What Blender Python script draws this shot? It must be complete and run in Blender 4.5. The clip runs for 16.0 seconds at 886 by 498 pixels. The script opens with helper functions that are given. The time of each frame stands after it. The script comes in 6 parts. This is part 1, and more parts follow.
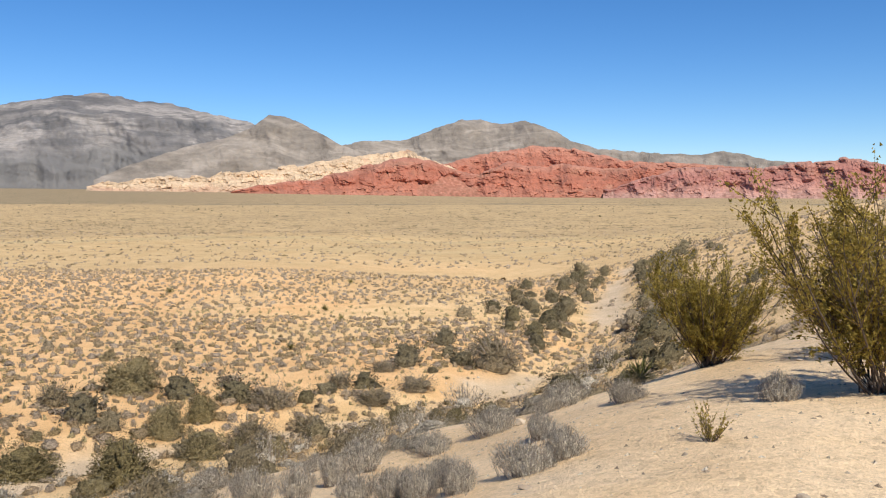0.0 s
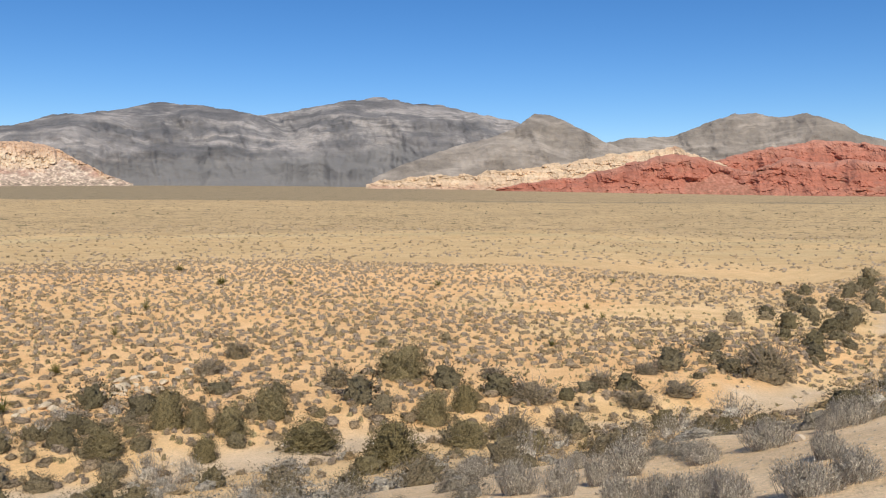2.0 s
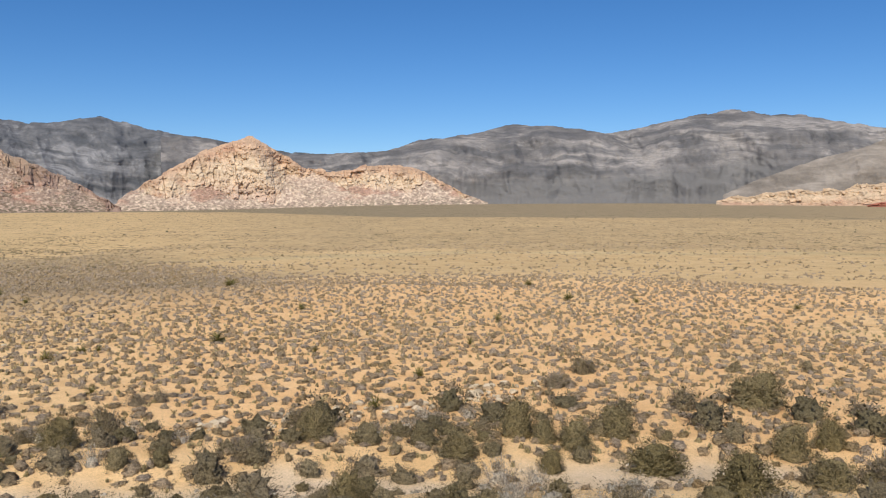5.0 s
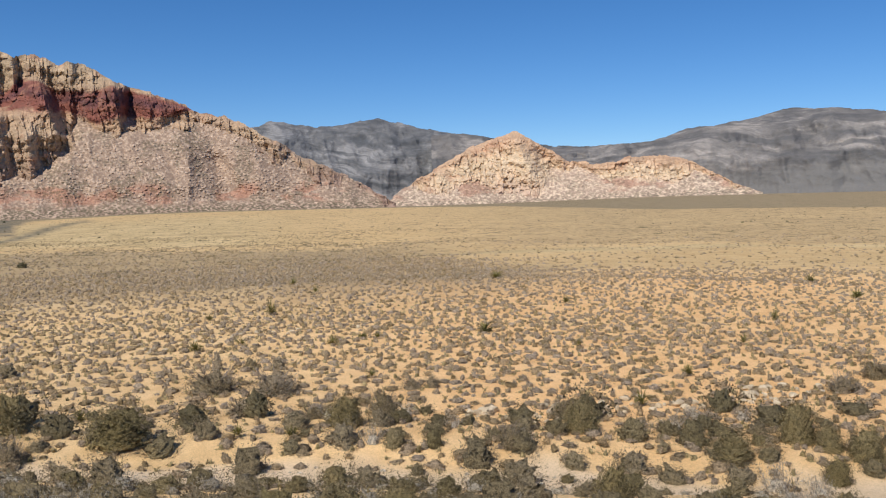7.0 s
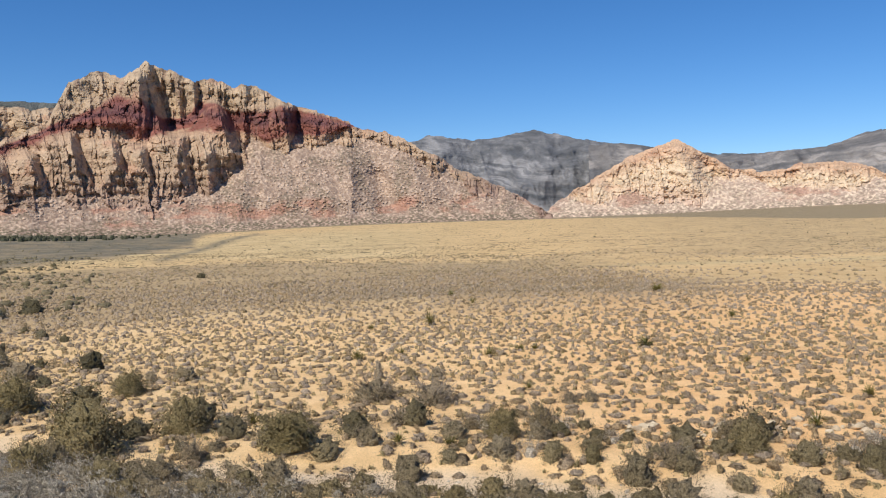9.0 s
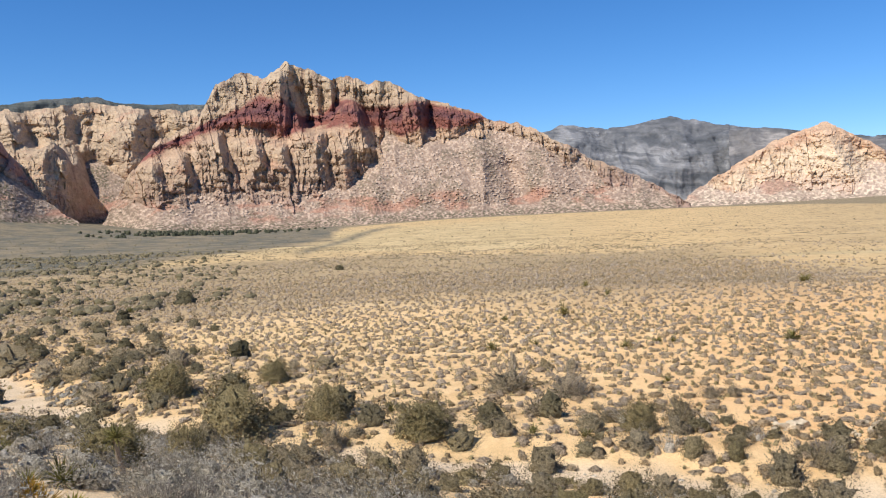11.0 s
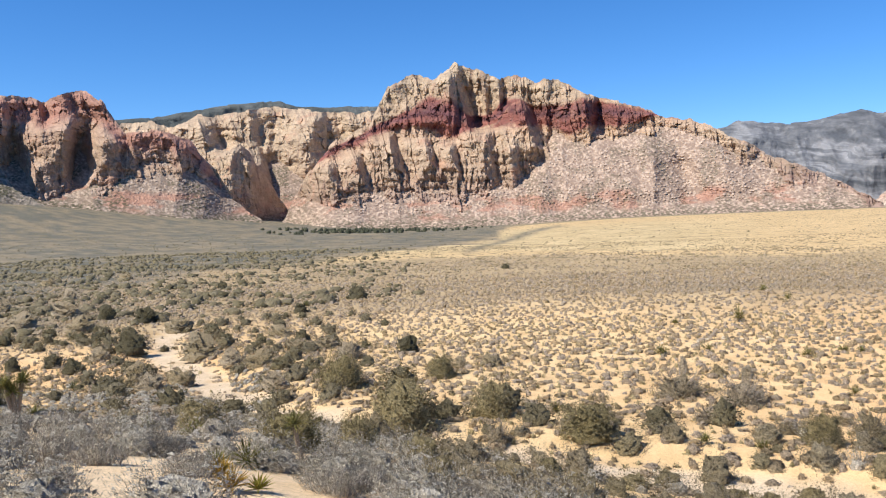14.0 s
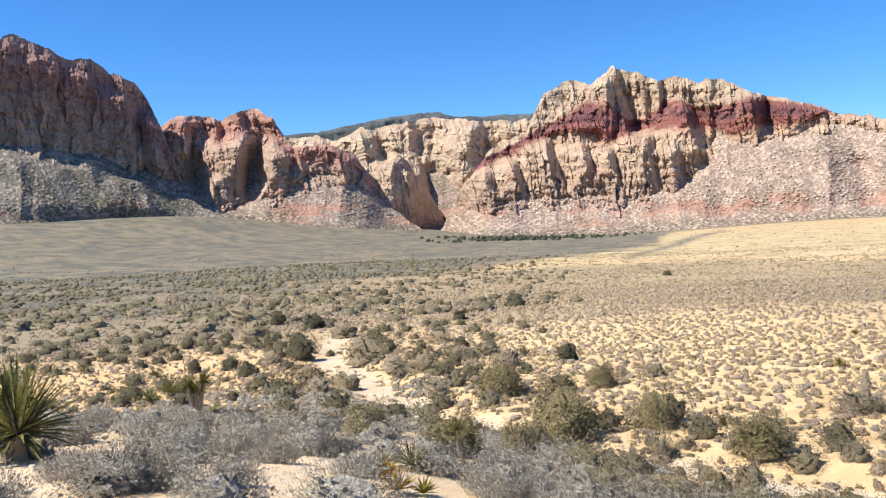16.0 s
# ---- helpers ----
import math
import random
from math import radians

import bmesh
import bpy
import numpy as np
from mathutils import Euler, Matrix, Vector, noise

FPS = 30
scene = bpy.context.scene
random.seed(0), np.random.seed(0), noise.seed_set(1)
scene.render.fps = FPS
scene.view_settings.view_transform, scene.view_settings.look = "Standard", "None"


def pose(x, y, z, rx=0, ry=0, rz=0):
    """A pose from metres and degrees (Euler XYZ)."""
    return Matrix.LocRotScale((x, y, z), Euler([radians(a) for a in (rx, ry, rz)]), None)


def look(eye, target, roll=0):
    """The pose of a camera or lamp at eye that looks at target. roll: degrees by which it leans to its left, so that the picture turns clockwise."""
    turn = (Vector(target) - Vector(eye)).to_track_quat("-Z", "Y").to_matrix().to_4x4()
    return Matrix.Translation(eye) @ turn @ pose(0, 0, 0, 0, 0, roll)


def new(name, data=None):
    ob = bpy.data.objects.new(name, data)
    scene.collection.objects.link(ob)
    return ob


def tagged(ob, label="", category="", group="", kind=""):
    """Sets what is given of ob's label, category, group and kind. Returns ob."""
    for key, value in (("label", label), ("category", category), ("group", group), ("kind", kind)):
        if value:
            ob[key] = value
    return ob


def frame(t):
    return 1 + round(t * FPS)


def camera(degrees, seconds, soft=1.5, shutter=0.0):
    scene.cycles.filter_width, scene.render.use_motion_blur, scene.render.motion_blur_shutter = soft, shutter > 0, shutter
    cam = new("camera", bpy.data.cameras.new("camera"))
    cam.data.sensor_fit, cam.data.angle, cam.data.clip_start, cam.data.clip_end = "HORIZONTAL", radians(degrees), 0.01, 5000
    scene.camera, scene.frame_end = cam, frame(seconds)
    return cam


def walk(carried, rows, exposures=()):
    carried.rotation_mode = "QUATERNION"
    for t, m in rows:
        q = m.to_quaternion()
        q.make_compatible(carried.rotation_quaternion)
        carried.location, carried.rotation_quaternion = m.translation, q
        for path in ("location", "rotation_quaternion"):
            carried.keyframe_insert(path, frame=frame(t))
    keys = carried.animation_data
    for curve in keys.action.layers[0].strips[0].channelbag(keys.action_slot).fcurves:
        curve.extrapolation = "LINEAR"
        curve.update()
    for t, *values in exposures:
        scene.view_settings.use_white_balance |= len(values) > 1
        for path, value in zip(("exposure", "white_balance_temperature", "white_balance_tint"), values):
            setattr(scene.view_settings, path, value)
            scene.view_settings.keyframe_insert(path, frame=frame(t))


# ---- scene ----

# ---------------------------------------------------------------- camera
EYE = 1.6     # the eye's height over the sandy knoll it stands on
ARM = 0.22    # the camera is held this far in front of the turning body
PAN = [       # seconds, yaw, pitch, roll
    (0.0, 0.0, -3.6, 0.0),
    (0.5, 4.14, -3.51, 0.17),
    (1.0, 8.92, -3.66, 0.16),
    (1.5, 14.01, -3.59, 0.07),
    (2.0, 17.3, -3.76, -0.12),
    (2.5, 21.16, -3.58, -0.1),
    (3.0, 24.81, -3.82, -0.16),
    (3.5, 29.28, -3.55, 0.1),
    (6.0, 48.11, -2.83, 0.21),
    (6.5, 53.29, -3.12, 0.55),
    (7.0, 57.3, -2.89, 0.99),
    (7.5, 60.37, -2.59, 0.88),
    (8.0, 62.77, -2.31, 1.19),
    (8.5, 64.74, -2.25, 1.25),
    (9.0, 67.65, -1.9, 1.44),
    (11.5, 78.37, -2.33, 2.06),
    (12.0, 80.34, -2.29, 1.74),
    (12.5, 81.83, -2.07, 1.56),
    (13.0, 83.72, -1.84, 1.8),
    (13.5, 85.98, -1.99, 2.13),
    (14.0, 87.44, -1.88, 1.88),
    (14.5, 90.46, -1.46, 1.97),
    (15.0, 93.17, -1.19, 2.39),
    (15.5, 95.43, -1.09, 2.62),
    (16.0, 97.84, -0.99, 2.55),
]
cam = camera(54.37, 16.0, soft=1.15)
walk(cam, [(t, pose(-ARM * math.sin(radians(yaw)), ARM * (math.cos(radians(yaw)) - 1), EYE, 90 + pitch, roll, yaw)) for t, yaw, pitch, roll in PAN],
     exposures=[(0, 0.14, 6500, 10), (3.5, -0.10, 6500, 10), (7.0, -0.11, 6450, 10), (9.2, 0.05, 6400, 10), (12.5, 0.37, 6200, 10), (15, 0.56, 6130, 10), (16, 0.69, 6100, 10)])

# ---------------------------------------------------------------- light
SUN_AZ, SUN_EL = -154.0, 51.0   # azimuths here run to the left from straight ahead at the start
world = bpy.data.worlds.new("world")
scene.world = world
world.use_nodes = True
wn = world.node_tree.nodes
sky = wn.new("ShaderNodeTexSky")
sky.sky_type, sky.sun_disc = "NISHITA", False
sky.sun_elevation, sky.sun_rotation = radians(SUN_EL), radians(-SUN_AZ)
sky.altitude, sky.air_density, sky.dust_density, sky.ozone_density = 2200, 1.0, 0.0, 6.0
wn["Background"].inputs["Strength"].default_value = 0.116
rich = wn.new("ShaderNodeHueSaturation")   # the deep blue of a clear desert sky
rich.inputs["Saturation"].default_value = 1.2
rich.inputs["Hue"].default_value = 0.503
world.node_tree.links.new(sky.outputs[0], rich.inputs["Color"])
world.node_tree.links.new(rich.outputs[0], wn["Background"].inputs["Color"])
sun = new("sun", bpy.data.lights.new("sun", "SUN"))
sun.data.energy, sun.data.angle, sun.data.color = 4.6, radians(0.5), (1.0, 0.93, 0.81)
sun.matrix_world = look((math.sin(radians(-SUN_AZ)) * 60, math.cos(radians(-SUN_AZ)) * 60, math.tan(radians(SUN_EL)) * 60), (0, 0, 0))


# ---------------------------------------------------------------- small tools
def hash2(ix, iy, seed):
    h = (ix.astype(np.int64) * 374761393 + iy.astype(np.int64) * 668265263 + seed * 1442695041) & 0x7FFFFFFF
    h = ((h ^ (h >> 13)) * 1274126177) & 0x7FFFFFFF
    return ((h ^ (h >> 16)) & 0xFFFF) / 65535.0


def vnoise(x, y, seed=0):
    """Smooth noise of two coordinates, 0 to 1."""
    x, y = np.broadcast_arrays(np.asarray(x, float), np.asarray(y, float))
    ix, iy = np.floor(x), np.floor(y)
    fx, fy = x - ix, y - iy
    fx, fy = fx * fx * fx * (fx * (fx * 6 - 15) + 10), fy * fy * fy * (fy * (fy * 6 - 15) + 10)
    a, b = hash2(ix, iy, seed), hash2(ix + 1, iy, seed)
    c, d = hash2(ix, iy + 1, seed), hash2(ix + 1, iy + 1, seed)
    return (a * (1 - fx) + b * fx) * (1 - fy) + (c * (1 - fx) + d * fx) * fy


def fbm(x, y, seed=0, octaves=4, gain=0.5):
    total, amp, norm = 0.0, 1.0, 0.0
    for k in range(octaves):
        total = total + amp * vnoise(x * 2 ** k + 17.3 * k, y * 2 ** k - 9.1 * k, seed + k)
        norm += amp
        amp *= gain
    return total / norm


def ridged(x, y, seed=0, octaves=4, gain=0.5):
    """0 in the gullies, 1 on the ribs."""
    total, amp, norm = 0.0, 1.0, 0.0
    for k in range(octaves):
        total = total + amp * (1 - abs(2 * vnoise(x * 2 ** k + 5.7 * k, y * 2 ** k + 3.1 * k, seed + k) - 1))
        norm += amp
        amp *= gain
    return total / norm


def smooth(a, b, x):
    t = np.clip((x - a) / (b - a), 0, 1)
    return t * t * (3 - 2 * t)


def bump_at(x, c, w):
    return np.exp(-((x - c) / w) ** 2)


def mesh_of(name, verts, faces, material=None, flat=True, normals=None):
    """A mesh from arrays: faces all triangles or all quads."""
    me = bpy.data.meshes.new(name)
    verts, faces = np.asarray(verts, np.float32), np.asarray(faces, np.int32)
    n, k = faces.shape
    me.vertices.add(len(verts))
    me.vertices.foreach_set("co", verts.ravel())
    me.loops.add(n * k)
    me.loops.foreach_set("vertex_index", faces.ravel())
    me.polygons.add(n)
    me.polygons.foreach_set("loop_start", np.arange(0, n * k, k, dtype=np.int32))
    me.polygons.foreach_set("use_smooth", np.full(n, not flat))
    me.update(calc_edges=True)
    if material:
        me.materials.append(material)
    if normals is not None:
        me.normals_split_custom_set_from_vertices(normals)
    return me


def grid_faces(nu, nv):
    i = np.arange((nu - 1) * (nv - 1))
    a = (i // (nv - 1)) * nv + i % (nv - 1)
    return np.stack([a, a + nv, a + nv + 1, a + 1], 1)


def attribute(me, name, values):
    me.attributes.new(name, "FLOAT", "POINT").data.foreach_set("value", np.asarray(values, np.float32).ravel())


# ---------------------------------------------------------------- the lie of the land
# heights against the eye, by azimuth (rows) and distance (columns)
NEAR_R = [5, 9, 14, 20, 28, 40, 60, 90]
NEAR_Z = {
    -60: (-1.5, -1.5, -1.4, -1.2, -0.8, 0.0, 1.5, 3.0),
    -28: (-1.6, -1.65, -1.8, -2.1, -2.8, -3.0, -2.0, 0.0),
    -17: (-1.65, -1.95, -2.6, -4.0, -5.5, -6.2, -6.2, -4.8),
    -10: (-1.75, -2.3, -3.3, -5.3, -7.0, -7.6, -8.0, -8.4),
    0: (-1.9, -2.8, -3.9, -6.2, -7.4, -7.8, -8.2, -8.6),
    20: (-2.1, -3.3, -4.9, -6.8, -7.5, -7.7, -8.0, -8.3),
    50: (-2.2, -3.6, -5.3, -6.9, -7.6, -7.7, -7.8, -7.7),
    75: (-2.15, -3.45, -5.0, -6.6, -7.4, -7.8, -8.0, -8.2),
    98: (-1.9, -2.6, -3.6, -4.7, -6.4, -7.9, -8.8, -9.6),
    125: (-1.65, -1.95, -2.6, -3.6, -5.4, -8.0, -9.6, -10.5),
    160: (-1.6, -1.9, -2.5, -3.5, -5.0, -6.5, -8.0, -9.0),
    230: (-1.6, -1.6, -1.6, -1.5, -1.5, -1.6, -1.8, -2.5),
}
FAR_R = [90, 200, 400, 700, 950, 1250, 1800, 2500, 3300, 5000]
FAR_Z = {
    -60: (3.0, -6.0, -11.0, -11.0, -10.0, -10.0, -9.0, -7.0, 10.0, 20.0),
    -28: (0.0, -3.0, -11.0, -10.8, -9.8, -11.0, -9.0, -7.0, 10.0, 20.0),
    -17: (-4.8, -8.5, -11.0, -10.8, -9.8, -11.5, -9.0, -6.0, 10.0, 20.0),
    -10: (-8.4, -10.0, -11.0, -10.8, -9.8, -12.0, -9.0, -6.0, 10.0, 20.0),
    14: (-8.3, -10.0, -11.0, -10.8, -9.8, -13.0, -6.0, 7.0, 14.0, 20.0),
    28: (-8.3, -10.2, -11.2, -10.8, -9.8, -13.0, -4.0, 13.0, 22.0, 25.0),
    42: (-7.9, -10.8, -11.6, -11.0, -8.4, -10.0, -2.0, 14.0, 20.0, 25.0),
    57: (-7.7, -11.3, -12.0, -11.0, -8.5, -5.5, -2.5, -0.5, 6.0, 15.0),
    75: (-8.2, -11.6, -12.2, -12.0, -10.5, -9.0, -8.0, -6.5, 5.0, 15.0),
    88: (-9.4, -11.5, -13.0, -14.5, -15.0, -16.0, -18.0, -19.5, 5.0, 15.0),
    95: (-9.6, -11.7, -13.3, -14.5, -14.5, -14.0, -12.0, -8.0, 10.0, 20.0),
    105: (-9.8, -12.0, -13.5, -14.0, -12.0, -8.0, 8.0, 34.0, 70.0, 90.0),
    115: (-10.2, -12.5, -13.8, -13.0, -9.0, -2.0, 30.0, 82.0, 100.0, 110.0),
    125: (-10.5, -13.0, -14.0, -12.5, -7.0, 4.0, 40.0, 80.0, 100.0, 120.0),
    160: (-9.0, -12.0, -13.0, -11.0, -8.0, 0.0, 12.0, 30.0, 45.0, 60.0),
    230: (-2.5, -5.0, -10.0, -10.0, -9.0, -7.0, -2.0, 5.0, 12.0, 20.0),
}


def table(az, r, rings, rows):
    """Smooth look-up: azimuth in degrees from -60 round to 300, distance by its logarithm."""
    keys = sorted(rows)
    keys = keys + [keys[0] + 360]
    vals = np.array([rows[k if k in rows else k - 360] for k in keys], float)
    az = (np.asarray(az) + 60) % 360 - 60
    i = np.clip(np.searchsorted(keys, az, side="right") - 1, 0, len(keys) - 2)
    ks = np.array(keys, float)
    span = ks[i + 1] - ks[i]
    s = (az - ks[i]) / span
    ring = np.concatenate([vals[-2:-1], vals, vals[1:2]])
    kk = np.concatenate([[ks[-2] - 360], ks, [ks[1] + 360]])
    side = np.gradient(ring, kk, axis=0)[1:-1]
    lr = np.log(np.array(rings, float))
    q = np.log(np.clip(r, rings[0], rings[-1]))
    j = np.clip(np.searchsorted(lr, q, side="right") - 1, 0, len(lr) - 2)
    t = (q - lr[j]) / (lr[j + 1] - lr[j])
    # gradients for a curve without kinks along the distance
    g = np.gradient(vals, lr, axis=1)
    h = lr[j + 1] - lr[j]

    def curve(a, b, ga, gb, t):
        return a + t * (ga + t * (3 * (b - a) - 2 * ga - gb + t * (2 * (a - b) + ga + gb)))

    def along(row):
        return curve(vals[row, j], vals[row, j + 1], g[row, j] * h, g[row, j + 1] * h, t)

    def slope(row):
        return (side[row, j] * (1 - t) + side[row, j + 1] * t) * span
    return curve(along(i), along(i + 1), slope(i), slope(i + 1), s)


def polar(az, r):
    a = np.radians(az)
    return -np.sin(a) * r, np.cos(a) * r


# the dry wash: its line on the plan, width 3 to 5 m
WASH = [(20.0, 92.0), (15.9, 78.6), (13.3, 68.8), (9.7, 51.5), (5.7, 40.2), (1.5, 34.0), (-4.3, 29.0), (-10.5, 25.0), (-15.2, 18.5), (-20.0, 13.0), (-24.4, 7.8), (-26.6, 1.0), (-33.0, -4.0), (-40.5, -7.2), (-50.3, -11.6), (-67.1, -19.2), (-90.0, -24.0)]


def to_line(x, y, line):
    best = np.full(np.shape(x), 1e9)
    for (ax, ay), (bx, by) in zip(line, line[1:]):
        dx, dy = bx - ax, by - ay
        s = np.clip(((x - ax) * dx + (y - ay) * dy) / (dx * dx + dy * dy), 0, 1)
        best = np.minimum(best, np.hypot(x - ax - s * dx, y - ay - s * dy))
    return best


def land(x, y):
    """Height of the ground; the knoll under the camera is at 0."""
    x, y = np.asarray(x, float), np.asarray(y, float)
    r = np.hypot(x, y) + 1e-6
    az = np.degrees(np.arctan2(-x, y))
    near = table(az, r, NEAR_R, NEAR_Z)
    near = np.where(r < 5, -1.6 + (near + 1.6) * smooth(0, 5, r), near)
    far = table(az, r, FAR_R, FAR_Z)
    z = np.where(r < 90, near, far) + EYE
    z = z + (fbm(x / 9, y / 9, 3, 3) - 0.5) * 0.5 * smooth(14, 40, r) * (1 - smooth(300, 600, r))
    z = z + (fbm(x / 1.6, y / 1.6, 8, 3) - 0.5) * 0.16 * (1 - smooth(60, 120, r))
    z = z + (fbm(x / 70, y / 70, 5, 3) - 0.5) * 3.0 * smooth(80, 200, r) * (1 - smooth(1500, 2500, r))
    d = to_line(x, y, WASH)
    z = z - 0.45 * (1 - smooth(1.2, 3.2, d + (vnoise(x / 3, y / 3, 4) - 0.5) * 2))
    return z


def land1(x, y):
    return float(land(np.array([x]), np.array([y]))[0])


# ---------------------------------------------------------------- materials
class Nodes:
    """Short hand for a node material."""

    def __init__(self, name, roughness=0.9, specular=0.15):
        self.mat = bpy.data.materials.new(name)
        self.mat.use_nodes = True
        self.n, self.l = self.mat.node_tree.nodes, self.mat.node_tree.links
        self.bsdf = self.n["Principled BSDF"]
        self.bsdf.inputs["Roughness"].default_value = roughness
        self.bsdf.inputs["Specular IOR Level"].default_value = specular

    def put(self, socket, value):
        if isinstance(value, bpy.types.NodeSocket):
            self.l.new(value, socket)
        else:
            socket.default_value = value

    def where(self, scale=(1, 1, 1)):
        g = self.n.new("ShaderNodeNewGeometry")
        m = self.n.new("ShaderNodeMapping")
        self.l.new(g.outputs["Position"], m.inputs["Vector"])
        m.inputs["Scale"].default_value = scale
        return m.outputs["Vector"]

    def noise(self, scale, detail=4, rough=0.55, vector=None, stretch=(1, 1, 1)):
        t = self.n.new("ShaderNodeTexNoise")
        self.l.new(vector or self.where(stretch), t.inputs["Vector"])
        t.inputs["Scale"].default_value, t.inputs["Detail"].default_value, t.inputs["Roughness"].default_value = scale, detail, rough
        return t.outputs["Fac"]

    def cells(self, scale, stretch=(1, 1, 1), feature="F1", out="Distance"):
        t = self.n.new("ShaderNodeTexVoronoi")
        t.feature = feature
        self.l.new(self.where(stretch), t.inputs["Vector"])
        t.inputs["Scale"].default_value = scale
        return t.outputs[out]

    def math(self, op, a, b=0.0, clamp=False):
        m = self.n.new("ShaderNodeMath")
        m.operation, m.use_clamp = op, clamp
        self.put(m.inputs[0], a)
        self.put(m.inputs[1], b)
        return m.outputs[0]

    def ramp(self, fac, stops):
        r = self.n.new("ShaderNodeValToRGB")
        e = r.color_ramp.elements
        while len(e) < len(stops):
            e.new(0.5)
        for el, (p, c) in zip(e, stops):
            el.position = p
            el.color = (*c, 1) if isinstance(c, tuple) else (c, c, c, 1)
        self.l.new(fac, r.inputs[0])
        return r.outputs[0]

    def span(self, fac, a, b):
        m = self.n.new("ShaderNodeMapRange")
        m.interpolation_type = "SMOOTHSTEP"
        self.put(m.inputs[0], fac)
        m.inputs[1].default_value, m.inputs[2].default_value = a, b
        return m.outputs[0]

    def mix(self, fac, a, b, mode="MIX"):
        m = self.n.new("ShaderNodeMix")
        m.data_type, m.blend_type = "RGBA", mode
        self.put(m.inputs[0], fac)
        for s, v in ((m.inputs[6], a), (m.inputs[7], b)):
            self.put(s, (*v, 1) if isinstance(v, tuple) else v)
        return m.outputs[2]

    def attr(self, name):
        a = self.n.new("ShaderNodeAttribute")
        a.attribute_name = name
        return a.outputs["Fac"]

    def island(self):
        return self.n.new("ShaderNodeNewGeometry").outputs["Random Per Island"]

    def each(self):
        return self.n.new("ShaderNodeObjectInfo").outputs["Random"]

    def axis(self, k):
        s = self.n.new("ShaderNodeSeparateXYZ")
        self.l.new(self.where(), s.inputs[0])
        return s.outputs[k]

    def colour(self, c):
        self.put(self.bsdf.inputs["Base Color"], (*c, 1) if isinstance(c, tuple) else c)
        return self

    def bump(self, height, distance, strength=1.0):
        b = self.n.new("ShaderNodeBump")
        b.inputs["Distance"].default_value, b.inputs["Strength"].default_value = distance, strength
        self.l.new(height, b.inputs["Height"])
        self.l.new(b.outputs[0], self.bsdf.inputs["Normal"])
        return self

    def thin(self, amount=0.3):
        """Leaves that let some light through."""
        self.bsdf.inputs["Transmission Weight"].default_value = 0.0
        tr = self.n.new("ShaderNodeBsdfTranslucent")
        src = self.bsdf.inputs["Base Color"]
        if src.is_linked:
            self.l.new(src.links[0].from_socket, tr.inputs[0])
        else:
            tr.inputs[0].default_value = src.default_value
        m = self.n.new("ShaderNodeMixShader")
        m.inputs[0].default_value = amount
        self.l.new(self.bsdf.outputs[0], m.inputs[1])
        self.l.new(tr.outputs[0], m.inputs[2])
        self.l.new(m.outputs[0], self.n["Material Output"].inputs[0])
        return self


CREAM, BUFF, RED, DARKRED, PINK = (0.47, 0.352, 0.236), (0.405, 0.287, 0.198), (0.26, 0.105, 0.082), (0.15, 0.07, 0.072), (0.36, 0.25, 0.19)


